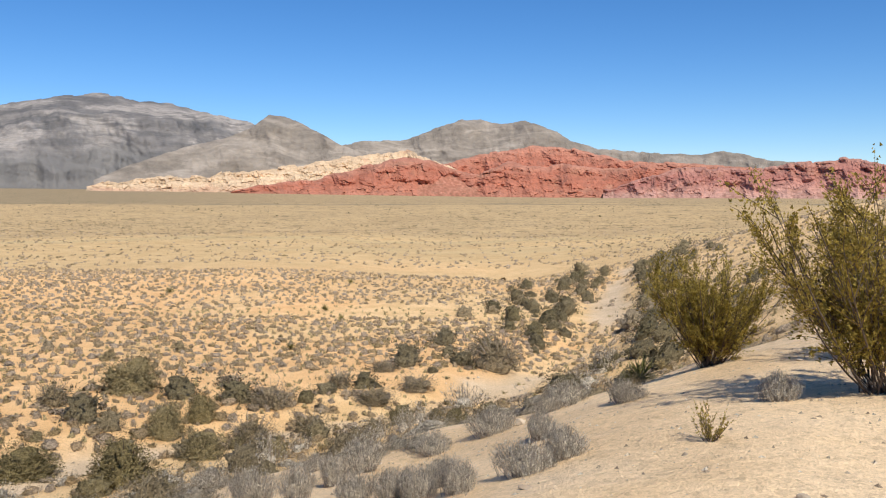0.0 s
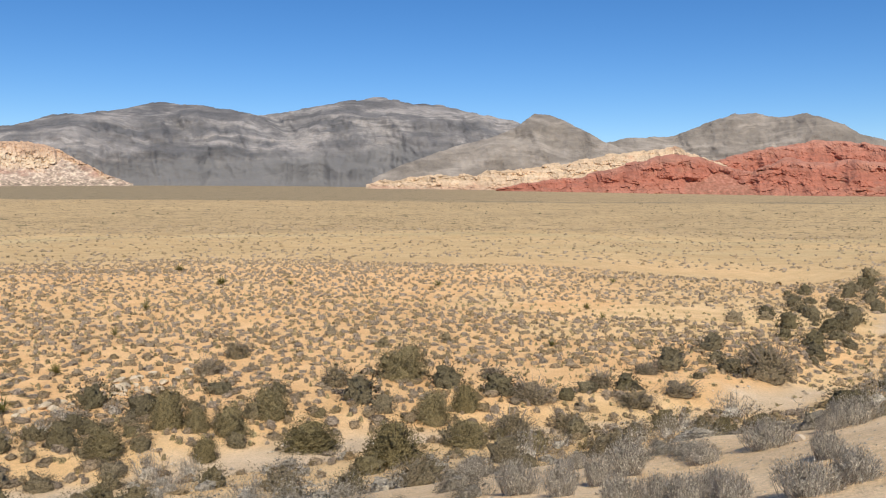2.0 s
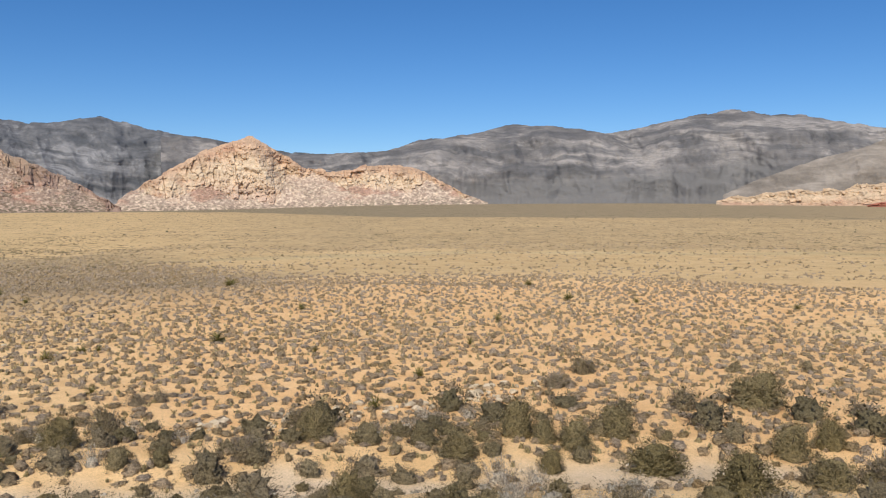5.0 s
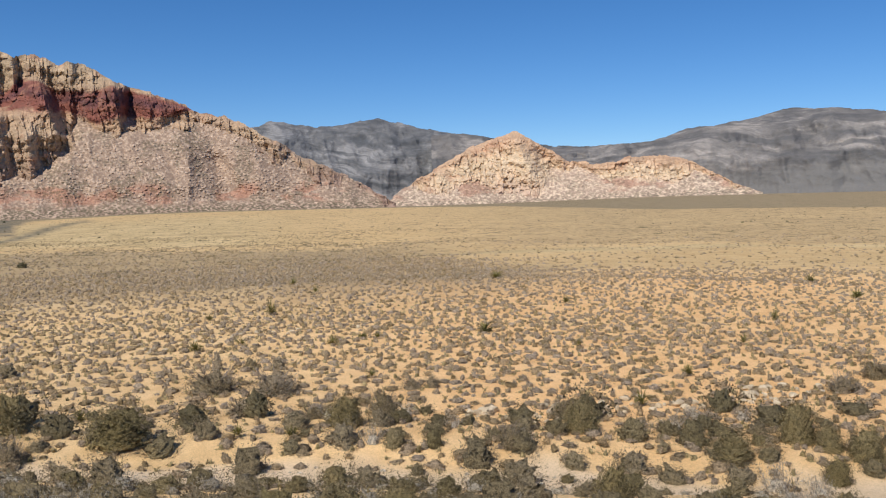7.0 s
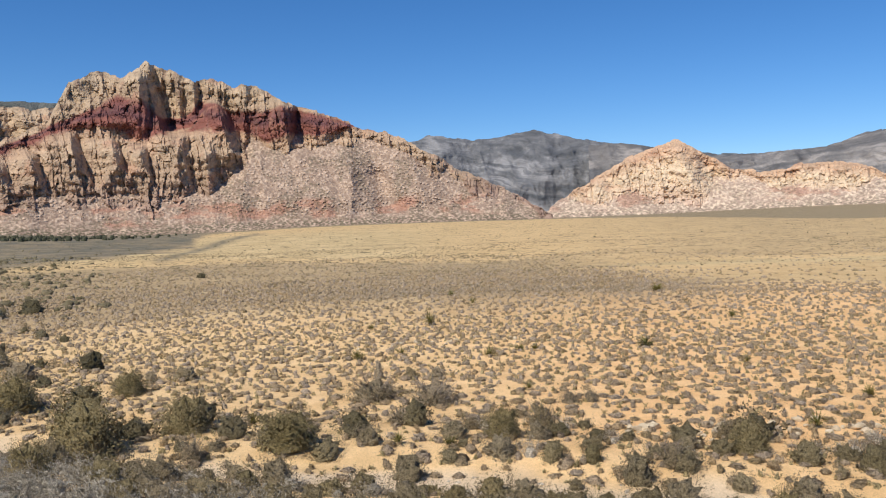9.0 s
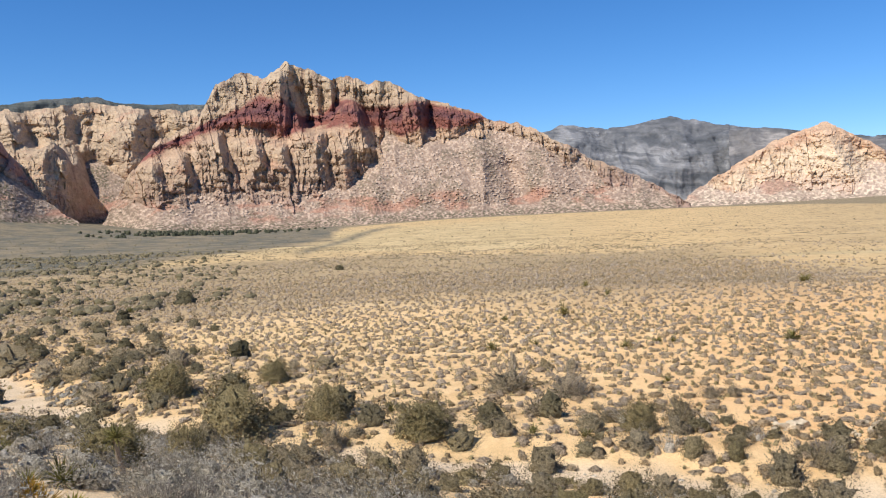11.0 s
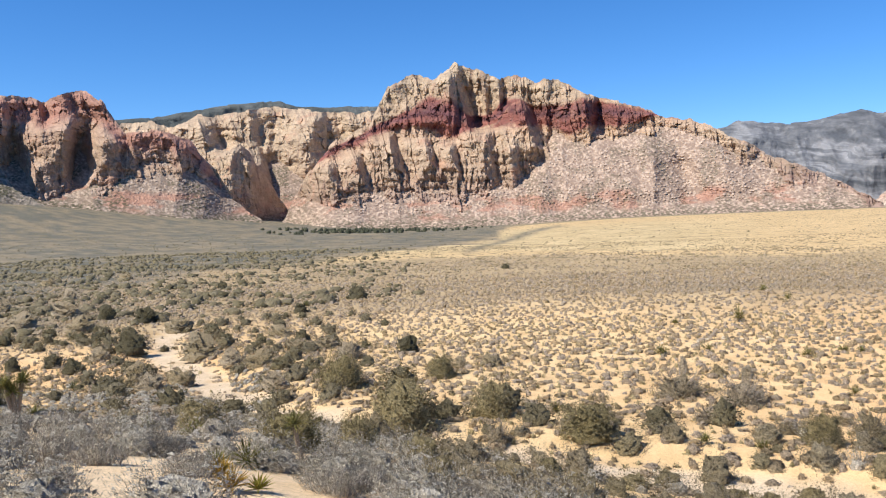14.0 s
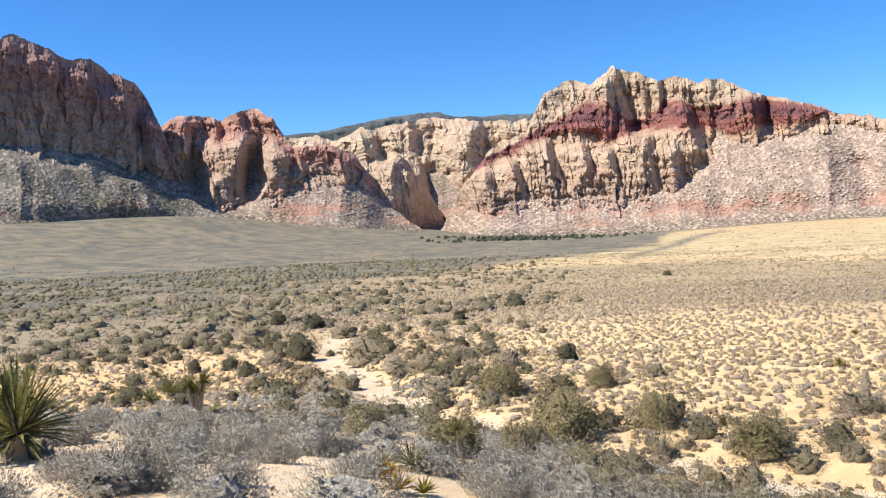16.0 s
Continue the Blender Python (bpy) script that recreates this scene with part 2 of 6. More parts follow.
def ground_material():
    m = Nodes("desert_ground", 0.95, 0.1)
    big, mid = m.noise(0.03, 5), m.noise(0.5, 5, 0.6)
    fine, grit = m.noise(9, 5, 0.7), m.noise(60, 3, 0.7)
    tan = m.mix(m.span(mid, 0.35, 0.65), (0.635, 0.43, 0.212), (0.75, 0.53, 0.28))
    orange = m.mix(m.span(mid, 0.3, 0.7), (0.71, 0.43, 0.197), (0.81, 0.53, 0.265))
    grass = m.mix(m.span(m.noise(0.25, 6, 0.65, stretch=(1, 1, 0)), 0.3, 0.7), (0.53, 0.36, 0.175), (0.62, 0.45, 0.235))
    scrub = m.mix(m.span(m.noise(0.12, 6, 0.7, stretch=(1, 1, 0)), 0.35, 0.68), (0.118, 0.113, 0.088), (0.178, 0.162, 0.122))
    sand = m.mix(m.span(mid, 0.3, 0.7), (0.60, 0.455, 0.29), (0.71, 0.55, 0.37))
    knoll = m.mix(m.span(mid, 0.3, 0.7), (0.71, 0.51, 0.295), (0.82, 0.62, 0.39))
    c = m.mix(m.attr("orange"), m.mix(m.attr("knoll"), tan, knoll), orange)
    c = m.mix(m.attr("grass"), c, grass)
    c = m.mix(m.attr("straw"), c, m.mix(m.span(big, 0.35, 0.65), (0.50, 0.375, 0.195), (0.58, 0.445, 0.24)))
    c = m.mix(m.attr("scrub"), c, scrub)
    c = m.mix(m.attr("sand"), c, sand)
    c = m.mix(m.span(m.math("MULTIPLY", m.attr("stony"), fine), 0.5, 0.75), c, (0.44, 0.38, 0.31))
    c = m.mix(0.5, c, m.ramp(grit, [(0.3, 0.72), (0.5, 1.0), (0.7, 1.25)]), "MULTIPLY")
    c = m.mix(0.6, c, m.ramp(fine, [(0.25, 0.8), (0.6, 1.1)]), "MULTIPLY")
    grains = m.cells(38, out="Color")
    c = m.mix(0.6, c, m.ramp(grains, [(0.0, 0.6), (0.3, 1.0), (1.0, 1.2)]), "MULTIPLY")
    c = m.mix(m.math("MULTIPLY", m.attr("knoll"), 0.5), c, m.ramp(m.cells(14, out="Color"), [(0.0, 0.6), (0.25, 1.0), (1.0, 1.15)]), "MULTIPLY")
    c = m.mix(0.5, c, m.ramp(big, [(0.3, 0.8), (0.7, 1.15)]), "MULTIPLY")
    # tussocks too far off to be told apart
    dots = m.math("MULTIPLY", m.span(m.cells(0.34, (1, 1, 0)), 0.18, 0.36), m.span(m.cells(0.085, (1, 1, 0)), 0.14, 0.26))
    keep = m.span(m.noise(0.05, 3, 0.6, stretch=(1, 1, 0)), 0.3, 0.58)
    c = m.mix(m.math("MULTIPLY", m.math("MULTIPLY", m.math("SUBTRACT", 1.0, dots), keep), m.attr("dotted")), c, (0.13, 0.115, 0.06))
    m.colour(c)
    return m.bump(m.math("ADD", m.math("ADD", m.math("MULTIPLY", fine, 0.6), m.math("MULTIPLY", m.noise(2.6, 4, 0.6), 0.4)), m.math("MULTIPLY", grit, 0.3)), 0.07, 0.8).mat


def sandstone_material(name, bands, wobble=0.12, streak=0.5, brush=0.8, scree=((0.27, 0.20, 0.15), (0.44, 0.34, 0.26)), redfoot=0.7):
    """Bedded sandstone: colours by its beds, desert varnish down the walls, boulders and brush on the scree."""
    m = Nodes(name, 0.93, 0.1)
    bed = m.math("ADD", m.attr("bed"), m.math("MULTIPLY", m.math("SUBTRACT", m.noise(0.009, 5, 0.62), 0.5), wobble))
    rock = m.ramp(bed, bands)
    strata = m.noise(0.012, 6, 0.7, stretch=(1, 1, 7))
    rock = m.mix(0.55, rock, m.ramp(strata, [(0.3, 0.7), (0.52, 1.0), (0.7, 1.18)]), "MULTIPLY")
    varnish = m.span(m.noise(0.03, 5, 0.65, stretch=(1, 1, 0.22)), 0.52, 0.66)
    rock = m.mix(m.math("MULTIPLY", varnish, streak), rock, (0.20, 0.12, 0.095))
    rust = m.span(m.noise(0.011, 4, 0.6, stretch=(1, 1, 1.6)), 0.55, 0.7)
    rock = m.mix(m.math("MULTIPLY", rust, 0.45), rock, (0.46, 0.24, 0.155))
    # scree: pale boulders in darker rubble, red shale low down, brush in strips
    rubble = m.mix(m.span(m.math("ADD", m.attr("block"), m.math("MULTIPLY", m.math("SUBTRACT", m.noise(0.15, 4, 0.7), 0.5), 1.6)), 0.25, 0.95), scree[0], scree[1])
    shale = m.math("MULTIPLY", m.span(m.noise(0.006, 4, 0.6, stretch=(1, 1, 2.5)), 0.5, 0.58), m.math("MULTIPLY", m.span(m.attr("up"), 0.12, 0.35), m.math("SUBTRACT", 1.0, m.span(m.attr("up"), 0.75, 0.98))))
    rubble = m.mix(m.math("MULTIPLY", shale, redfoot), rubble, (0.42, 0.215, 0.145))
    strips = m.span(m.noise(0.012, 4, 0.6, stretch=(1, 1, 0.3)), 0.48, 0.57)
    toe = m.math("SUBTRACT", 1.0, m.span(m.attr("up"), 0.05, 0.4))
    bush = m.math("SUBTRACT", 1.0, m.span(m.cells(0.11), 0.38, 0.66))
    green = m.math("MULTIPLY", bush, m.math("MAXIMUM", m.math("MULTIPLY", strips, brush), m.math("MULTIPLY", toe, min(1.0, brush * 1.6))))
    rubble = m.mix(green, rubble, (0.10, 0.092, 0.055))
    c = m.mix(m.attr("scree"), rock, rubble)
    c = m.mix(0.6, c, m.ramp(m.attr("block"), [(0.0, 0.7), (0.5, 0.98), (1.0, 1.2)]), "MULTIPLY")
    c = m.mix(0.45, c, m.ramp(m.noise(0.11, 5, 0.72), [(0.32, 0.5), (0.5, 1.0), (0.68, 1.4)]), "MULTIPLY")
    m.colour(c)
    return m.bump(m.noise(0.12, 6, 0.7), 4.0, 0.6).mat


def limestone_material(name, dark, light, brush=0.5, low=None, low_top=0.35, dip=0.0):
    """Grey bedded limestone: pale and dark beds, brush in the draws, a dark brushy foot."""
    m = Nodes(name, 0.95, 0.08)
    bend = m.math("MULTIPLY", m.math("SUBTRACT", m.noise(0.0016, 4, 0.55), 0.5), 260.0)
    v = m.n.new("ShaderNodeCombineXYZ")
    m.put(v.inputs[2], m.math("ADD", m.math("ADD", m.axis(2), bend), m.math("MULTIPLY", m.axis(0), dip)))
    m.put(v.inputs[0], m.math("MULTIPLY", m.axis(0), 0.12))
    m.put(v.inputs[1], m.math("MULTIPLY", m.axis(1), 0.12))
    s = m.noise(0.014, 4, 0.6, vector=v.outputs[0])
    mean = tuple(0.55 * a + 0.45 * b for a, b in zip(dark, light))
    c = m.ramp(s, [(0.36, dark), (0.45, mean), (0.52, light), (0.56, mean), (0.62, dark), (0.70, light)])
    patch = m.span(m.noise(0.0038, 7, 0.68), 0.43, 0.55)
    c = m.mix(m.math("MULTIPLY", patch, brush), c, tuple(0.85 * a for a in dark))
    c = m.mix(0.55, c, m.ramp(m.noise(0.018, 6, 0.72), [(0.32, 0.6), (0.5, 1.0), (0.68, 1.3)]), "MULTIPLY")
    if low:
        edge = m.math("ADD", m.attr("bed"), m.math("MULTIPLY", m.math("SUBTRACT", m.noise(0.004, 6, 0.68), 0.5), 0.8))
        c = m.mix(m.math("MULTIPLY", m.math("SUBTRACT", 1.0, m.span(edge, low_top - 0.16, low_top + 0.12)), 0.85), c, low)
    m.colour(c)
    return m.bump(m.noise(0.016, 7, 0.7), 22.0, 0.8).mat


GROUND = ground_material()


# ---------------------------------------------------------------- the ground: one sheet to the horizon
def wash_mask(x, y):
    d = to_line(x, y, WASH) + (fbm(x / 4, y / 4, 21, 3) - 0.5) * 4.0
    slim = 0.65 * smooth(3, 7, x)
    return 1 - smooth(0.6 - slim, 1.9 - slim, d)


def soils(x, y):
    """Shares of orange earth, grass, scrub, wash sand, stones and far tussocks."""
    r = np.hypot(x, y)
    az = np.degrees(np.arctan2(-x, y))
    n, n2 = fbm(x / 40, y / 40, 31, 4), fbm(x / 14, y / 14, 33, 4)
    orange = smooth(0.38, 0.6, n2 + 0.25 * bump_at(az, 38, 32)) * smooth(22, 34, r) * smooth(-15, -9, az) * (1 - smooth(75, 130, r + 40 * (n - 0.5))) * (1 - 0.8 * smooth(52, 72, az))
    shelf = bump_at(r + 22 * (n2 - 0.5), 67, 13) * smooth(99, 104, az)
    orange = np.maximum(orange, 0.9 * shelf)
    canyon = np.interp(az, (80, 84, 88, 95, 100, 108, 118, 132), (4000, 620, 430, 330, 270, 190, 140, 120))   # the grey floor begins this far off
    grey = smooth(0.85, 1.12, r / canyon + 0.5 * (n - 0.5)) * smooth(80, 84, az)
    grass = smooth(75, 140, r + 60 * (n - 0.5)) * (1 - grey) * (1 - 0.25 * smooth(60, 80, az) * (1 - smooth(230, 330, r)))
    scrub = grey * (0.8 + 0.2 * smooth(0.4, 0.6, n2))
    scrub = np.maximum(scrub, 0.7 * smooth(97, 108, az + 24 * (n - 0.5)) * smooth(72, 110, r))
    hump = 285 + 30 * np.sin(np.radians(az * 9)) + 40 * (n - 0.5)      # a scrubby rise before the straw flats
    scrub = np.maximum(scrub, 0.42 * smooth(52, 66, az) * smooth(60, 110, r) * (1 - smooth(hump - 15, hump + 10, r)))
    scrub = scrub * (1 - 0.95 * shelf)
    reach = np.interp(az, (-20, 14, 42, 57, 66, 78, 84), (1060, 1060, 1080, 1700, 2150, 2150, 1500))   # where the flats end
    far = smooth(0.97, 1.03, r / reach + 0.04 * (n - 0.5))
    scrub = np.maximum(scrub, far * np.interp(az, (-20, 8, 20, 60), (0.36, 0.36, 0.58, 0.7)))
    scrub = np.maximum(scrub, 0.2 * smooth(215, 245, r + 40 * (n - 0.5)) * (1 - smooth(45, 62, az)) * (0.6 + 0.8 * n))
    scrub = np.maximum(scrub, 0.7 * bump_at(r, 105, 26) * smooth(42, 56, az) * (1 - smooth(70, 84, az)) * smooth(0.35, 0.6, n2 + 0.15))
    scrub = np.maximum(scrub, 0.75 * bump_at(r, 905 + 60 * (n - 0.5), 40) * (1 - smooth(14, 30, az)))
    scarp = bump_at(az - np.interp(r, (300, 430, 620, 1100), (86.3, 84.4, 82.6, 80.0)), 0, 0.55) * smooth(300, 360, r) * (1 - smooth(1000, 1400, r))
    scrub = np.maximum(scrub, 0.85 * scarp)
    sand = wash_mask(x, y)
    stony = (1 - smooth(12, 30, r)) * smooth(0.4, 0.65, fbm(x / 5, y / 5, 35, 3))
    dotted = smooth(150, 300, r)
    straw = bump_at(r + 30 * (n - 0.5), 205, 7) * (1 - smooth(55, 66, az)) * smooth(-30, -15, az) + 0.6 * bump_at(r + 40 * (n2 - 0.5), 160, 6) * (1 - smooth(5, 20, az)) + 0.75 * smooth(hump, hump + 60, r) * (1 - smooth(700, 1300, r)) * smooth(64, 74, az) * (1 - grey)
    knoll = 1 - smooth(13, 24, r + 6 * (n2 - 0.5))
    return orange, grass, scrub, sand, stony, dotted, straw, knoll


def build_ground():
    az = np.concatenate([np.arange(-48, 142, 0.5), np.arange(142, 312, 3.0)])
    az = np.append(az, 312.0)
    r = np.concatenate([[0.0], np.geomspace(0.5, 4950, 300)])
    A, R = np.meshgrid(az, r, indexing="ij")
    x, y = polar(A, R)
    x[-1], y[-1] = x[0], y[0]
    me = mesh_of("ground", np.stack([x, y, land(x, y)], -1).reshape(-1, 3), grid_faces(len(az), len(r)), GROUND, flat=False)
    for name, v in zip(("orange", "grass", "scrub", "sand", "stony", "dotted", "straw", "knoll"), soils(x, y)):
        attribute(me, name, v)
    return tagged(new("ground", me), "sandy desert ground of tan and orange earth", "ground", kind="structure")


build_ground()


# ---------------------------------------------------------------- mountains
def cells2(x, y, seed):
    """Jittered cells of unit size: distance to the nearest heart, how far the second is behind it, and a number of the cell's own."""
    ix, iy = np.floor(x), np.floor(y)
    d1, d2, own = np.full(x.shape, 9.0), np.full(x.shape, 9.0), np.zeros(x.shape)
    for i in (-1, 0, 1):
        for j in (-1, 0, 1):
            cx, cy = ix + i, iy + j
            d = np.hypot(cx + 0.1 + 0.8 * hash2(cx, cy, seed) - x, cy + 0.1 + 0.8 * hash2(cx, cy, seed + 1) - y)
            closer = d < d1
            d2 = np.where(closer, d1, np.minimum(d2, d))
            own = np.where(closer, hash2(cx, cy, seed + 2), own)
            d1 = np.where(closer, d, d1)
    return d1, d2 - d1, own


def along_az(points, az):
    a, v = np.array(sorted(points), float).T
    return np.interp(az, a, v)


def rock_face(name, label, crest, foot, r_foot, material, step=0.06, scree=((0, 0.0), (1, 0.0)), leans=(1.45, 0.5), ribs=(), band=None, fins=(55, 150, 16.0), folds=(260, 60.0), blocks=(17, 48, 1.0), lumps=(60, 0.0), boulders=1.0, ledge=(26, 5.0), jag=0.25, flat=True, back=700.0, bold=1.0, soft=False, seed=1):
    """A mountain front between its skyline and its foot, both given as (azimuth, elevation) from the valley. Cliffs stand behind a slope of scree (leans: metres back for each metre up,
    of scree and cliff), scree gives the top of the scree by azimuth, and ribs are buttresses and gullies: azimuth and elevation of the upper and lower end, widths of the left and right
    flank in metres, metres proud (negative: a gully). soft: no cliffs, ridged slopes alone. Joint fins, folds, blocks, ledges and boulders break it up. band: elevation of the lower and upper edge of the marker bed by azimuth."""
    a0, a1 = min(c[0] for c in crest), max(c[0] for c in crest)
    nu = int((a1 - a0) / step) + 1
    az = np.linspace(a0, a1, nu)
    rf = r_foot(az) if callable(r_foot) else np.full(nu, float(r_foot))
    m = math.radians(1) * rf.mean()          # metres to a degree
    top = along_az(crest, az)
    low = along_az(foot, az)
    edge = smooth(0, 0.6, top - low)
    top = top + edge * jag * (fbm(az * 1.7, az * 0 + seed, seed, 5, 0.6) - 0.5)
    top = top + edge * jag * 0.5 * (cells2(az * m / 26, az * 0 + 0.5, seed + 60)[2] - 0.5)
    top = np.maximum(top, low + 0.02)
    nv = int((top - low).max() / step) + 3
    v = np.linspace(0, 1, nv)[None]
    A = np.repeat(az[:, None], nv, 1)
    E = low[:, None] + (top - low)[:, None] * v
    X, H = -A * m, (E - low[:, None]) * m      # X runs to the right
    G = E * m
    wx, wy = (fbm(X / 150, G / 150, seed + 1, 4) - 0.5) * 70, (fbm(X / 150, G / 150, seed + 2, 4) - 0.5) * 70
    Aw, Ew = A + wx / m * 0.45, E + wy / m * 0.45
    Xw, Hw = X + wx * 0.6, G + wy * 0.6
    line = along_az(scree, az) + 0.5 * (fbm(az * m / 110, az * 0, seed + 4, 3) - 0.5)
    base = np.maximum(line - low, 0.05)[:, None] * m          # height at which the cliffs leave the scree
    crown = smooth(0.0, 0.06, 1 - v)           # the skyline stays where it is
    slope = np.full(A.shape, leans[1])
    if band:
        lo, hi = along_az(band[0], az)[:, None], along_az(band[1], az)[:, None]
        warped = E + wy / m * 0.25
        slope = slope + 0.45 * smooth(-0.15, 0.1, warped - lo) * smooth(0.15, -0.1, warped - hi)
        bed = np.where(warped < lo, 0.5 * np.clip((warped - low[:, None]) / np.maximum(lo - low[:, None], 0.1), 0, 1),
                       np.where(warped < hi, 0.5 + 0.2 * (warped - lo) / np.maximum(hi - lo, 0.05), 0.7 + 0.3 * np.clip((warped - hi) / 2.2, 0, 1)))
    else:
        bed = np.clip(v + wy / m * 0.08, 0, 1) + 0 * A
    rise = np.gradient(H, axis=1)
    cliff = np.cumsum(slope * rise, axis=1) - leans[1] * base + leans[0] * base
    fan = leans[0] * H * (1 - 0.10 * (1 - v)) - 46 * (ridged(Xw / 150, Hw / 700, seed + 3, 3) - 0.5) * smooth(0.0, 0.5, E - low[:, None])
    for at, et, ab, eb, wl, wr, out in ribs:
        t = (Ew - eb) / max(et - eb, 0.05)
        flare = 1.35 - 0.6 * np.clip(t, 0, 1)
        s = (ab + (at - ab) * t - Aw) * m / flare
        shape = out * np.clip(np.where(s > 0, 1 - s / wr, 1 + s / wl), 0, 1) ** 0.85 * (1 - smooth(0.8, 1.12, t))
        if (et + eb) / 2 < np.interp((at + ab) / 2, az, line):
            fan = fan - shape * (np.clip(t, 0, 1) if soft else 1.3 * smooth(-0.12, 0.3, t))
        else:
            cliff = cliff - bold * shape * smooth(-0.25, 0.05, t)
    cliff = cliff + 0.6 * bold * max([b[6] for b in ribs] + [0]) * smooth(0.4, 1.2, (top - low)[:, None]) * (1 - smooth(2.4, 3.6, base / m)) - folds[1] * (ridged((Xw + 0.25 * Hw) / folds[0], Hw / (folds[0] * 1.4), seed + 14, 5) - 0.5)
    # little hangs over: what is proud carries down, what is hollow carries up
    least = np.cumsum(0.28 * leans[1] * rise, axis=1)
    cliff = cliff - least
    cliff = 0.2 * cliff + 0.28 * np.maximum.accumulate(cliff, axis=1) + 0.52 * np.minimum.accumulate(cliff[:, ::-1], axis=1)[:, ::-1] + least
    cliff = np.maximum(cliff, np.where(H > base, leans[0] * base + 0.12 * (H - base), fan + 0.5 * (base - H)))    # the scree buries its foot
    for k, size in enumerate(fins[:2]):          # joints: ramps that break off on one side
        u = (Xw + 0.12 * Hw + 18 * fbm(Xw / 60, Hw / 90, seed + 5 + k, 2)) / size
        own = hash2(np.floor(u), np.floor(Hw / (size * 2.6) + 7 * hash2(np.floor(u), u * 0, seed + 9)), seed + 11 + k)
        cliff = cliff - crown * fins[2] * (size / 60) ** 0.6 * (u % 1.0) ** 1.4 * smooth(0.15, 0.9, own)
    q = (Hw + 14 * fbm(Xw / 90, Hw / 90, seed + 16, 2)) / ledge[0]
    cliff = cliff + crown * ledge[1] * (smooth(0.55, 1.0, q % 1.0) - q % 1.0)
    d, _, o = cells2(Xw / lumps[0] + 0.5 * fbm(Xw / 40, Hw / 40, seed + 19, 2), Hw / (0.55 * lumps[0]), seed + 40)
    cliff = cliff - crown * lumps[1] * (0.4 + 0.6 * o) * np.clip(1 - d * d * 1.8, 0, 1)
    c1, e1, o1 = cells2(Xw / blocks[0] + 0.5 * fbm(Xw / 20, Hw / 30, seed + 18, 2), Hw / blocks[1], seed + 20)
    c2, e2, o2 = cells2(Xw / blocks[0] * 2.1, Hw / blocks[1] * 2.9, seed + 24)
    cliff = cliff - blocks[2] * crown * ((o1 - 0.5) * 16 - 2.5 * (1 - smooth(0, 0.1, e1)) + (o2 - 0.5) * 7 - 1.2 * (1 - smooth(0, 0.16, e2)))
    b1, f1, p1 = cells2(X / 9 + 0.02 * wx, H / 6, seed + 28)
    b2, f2, p2 = cells2(X / 5.5, H / 4, seed + 32)
    fan = fan - boulders * smooth(0.1, 1.3, E - low[:, None]) * crown * (6 * np.sqrt(np.clip(1 - (b1 * 2.0) ** 2, 0, 1)) * (p1 > 0.6) * p1 + 3.0 * np.sqrt(np.clip(1 - (b2 * 1.9) ** 2, 0, 1)) * np.maximum(p2 - 0.3, 0) * 1.4)
    if soft:
        fan = fan - folds[1] * (ridged((Xw + 0.3 * Hw) / folds[0], Hw / (folds[0] * 0.9), seed + 14, 5, 0.55) - 0.5) * smooth(0, 0.4, E - low[:, None]) + crown * ledge[1] * (smooth(0.5, 1.0, q % 1.0) - q % 1.0)
        fan = 0.5 * np.maximum.accumulate(fan, axis=1) + 0.5 * np.minimum.accumulate(fan[:, ::-1], axis=1)[:, ::-1] + 0.1 * H
    else:
        fan = fan + 0.9 * np.maximum(H - base, 0)
    hard = smooth(-4, 10, fan - cliff)
    D = np.minimum(cliff, fan) - (fbm(X / 7, H / 6, seed + 36, 3, 0.6) - 0.5) * 5 * (0.35 + 0.65 * hard) * crown * smooth(0, 0.1, v) * min(1.0, blocks[2])
    R = rf[:, None] + D + 40 * (1 - np.exp(-H / 22))          # the scree flattens towards its toe
    Z = R * np.tan(np.radians(E))
    R = np.concatenate([R[:, :1] - 220, R[:, :1] - 90, R, R[:, -1:] + 25, R[:, -1:] + back], 1)
    Z = np.concatenate([Z[:, :1] - 60, Z[:, :1] - 18, Z, Z[:, -1:] - 6, Z[:, -1:] * 0.25 - 20], 1) + EYE
    x, y = polar(az[:, None], R)
    me = mesh_of(name, np.stack([x, y, Z], -1).reshape(-1, 3), grid_faces(nu, nv + 4), material, flat)

    def wide(a):
        return np.concatenate([a[:, :1], a[:, :1], a, a[:, -1:], a[:, -1:]], 1)
    attribute(me, "bed", wide(bed))
    attribute(me, "scree", wide(1 - hard))
    attribute(me, "block", wide(np.where(hard > 0.5, 0.6 * o1 + 0.4 * o2, 0.4 * p1 + 0.6 * p2)))
    attribute(me, "up", wide(np.clip((E - low[:, None]) / 2.0, 0, 1)))
    return tagged(new(name, me), label, "mountain", kind="structure")


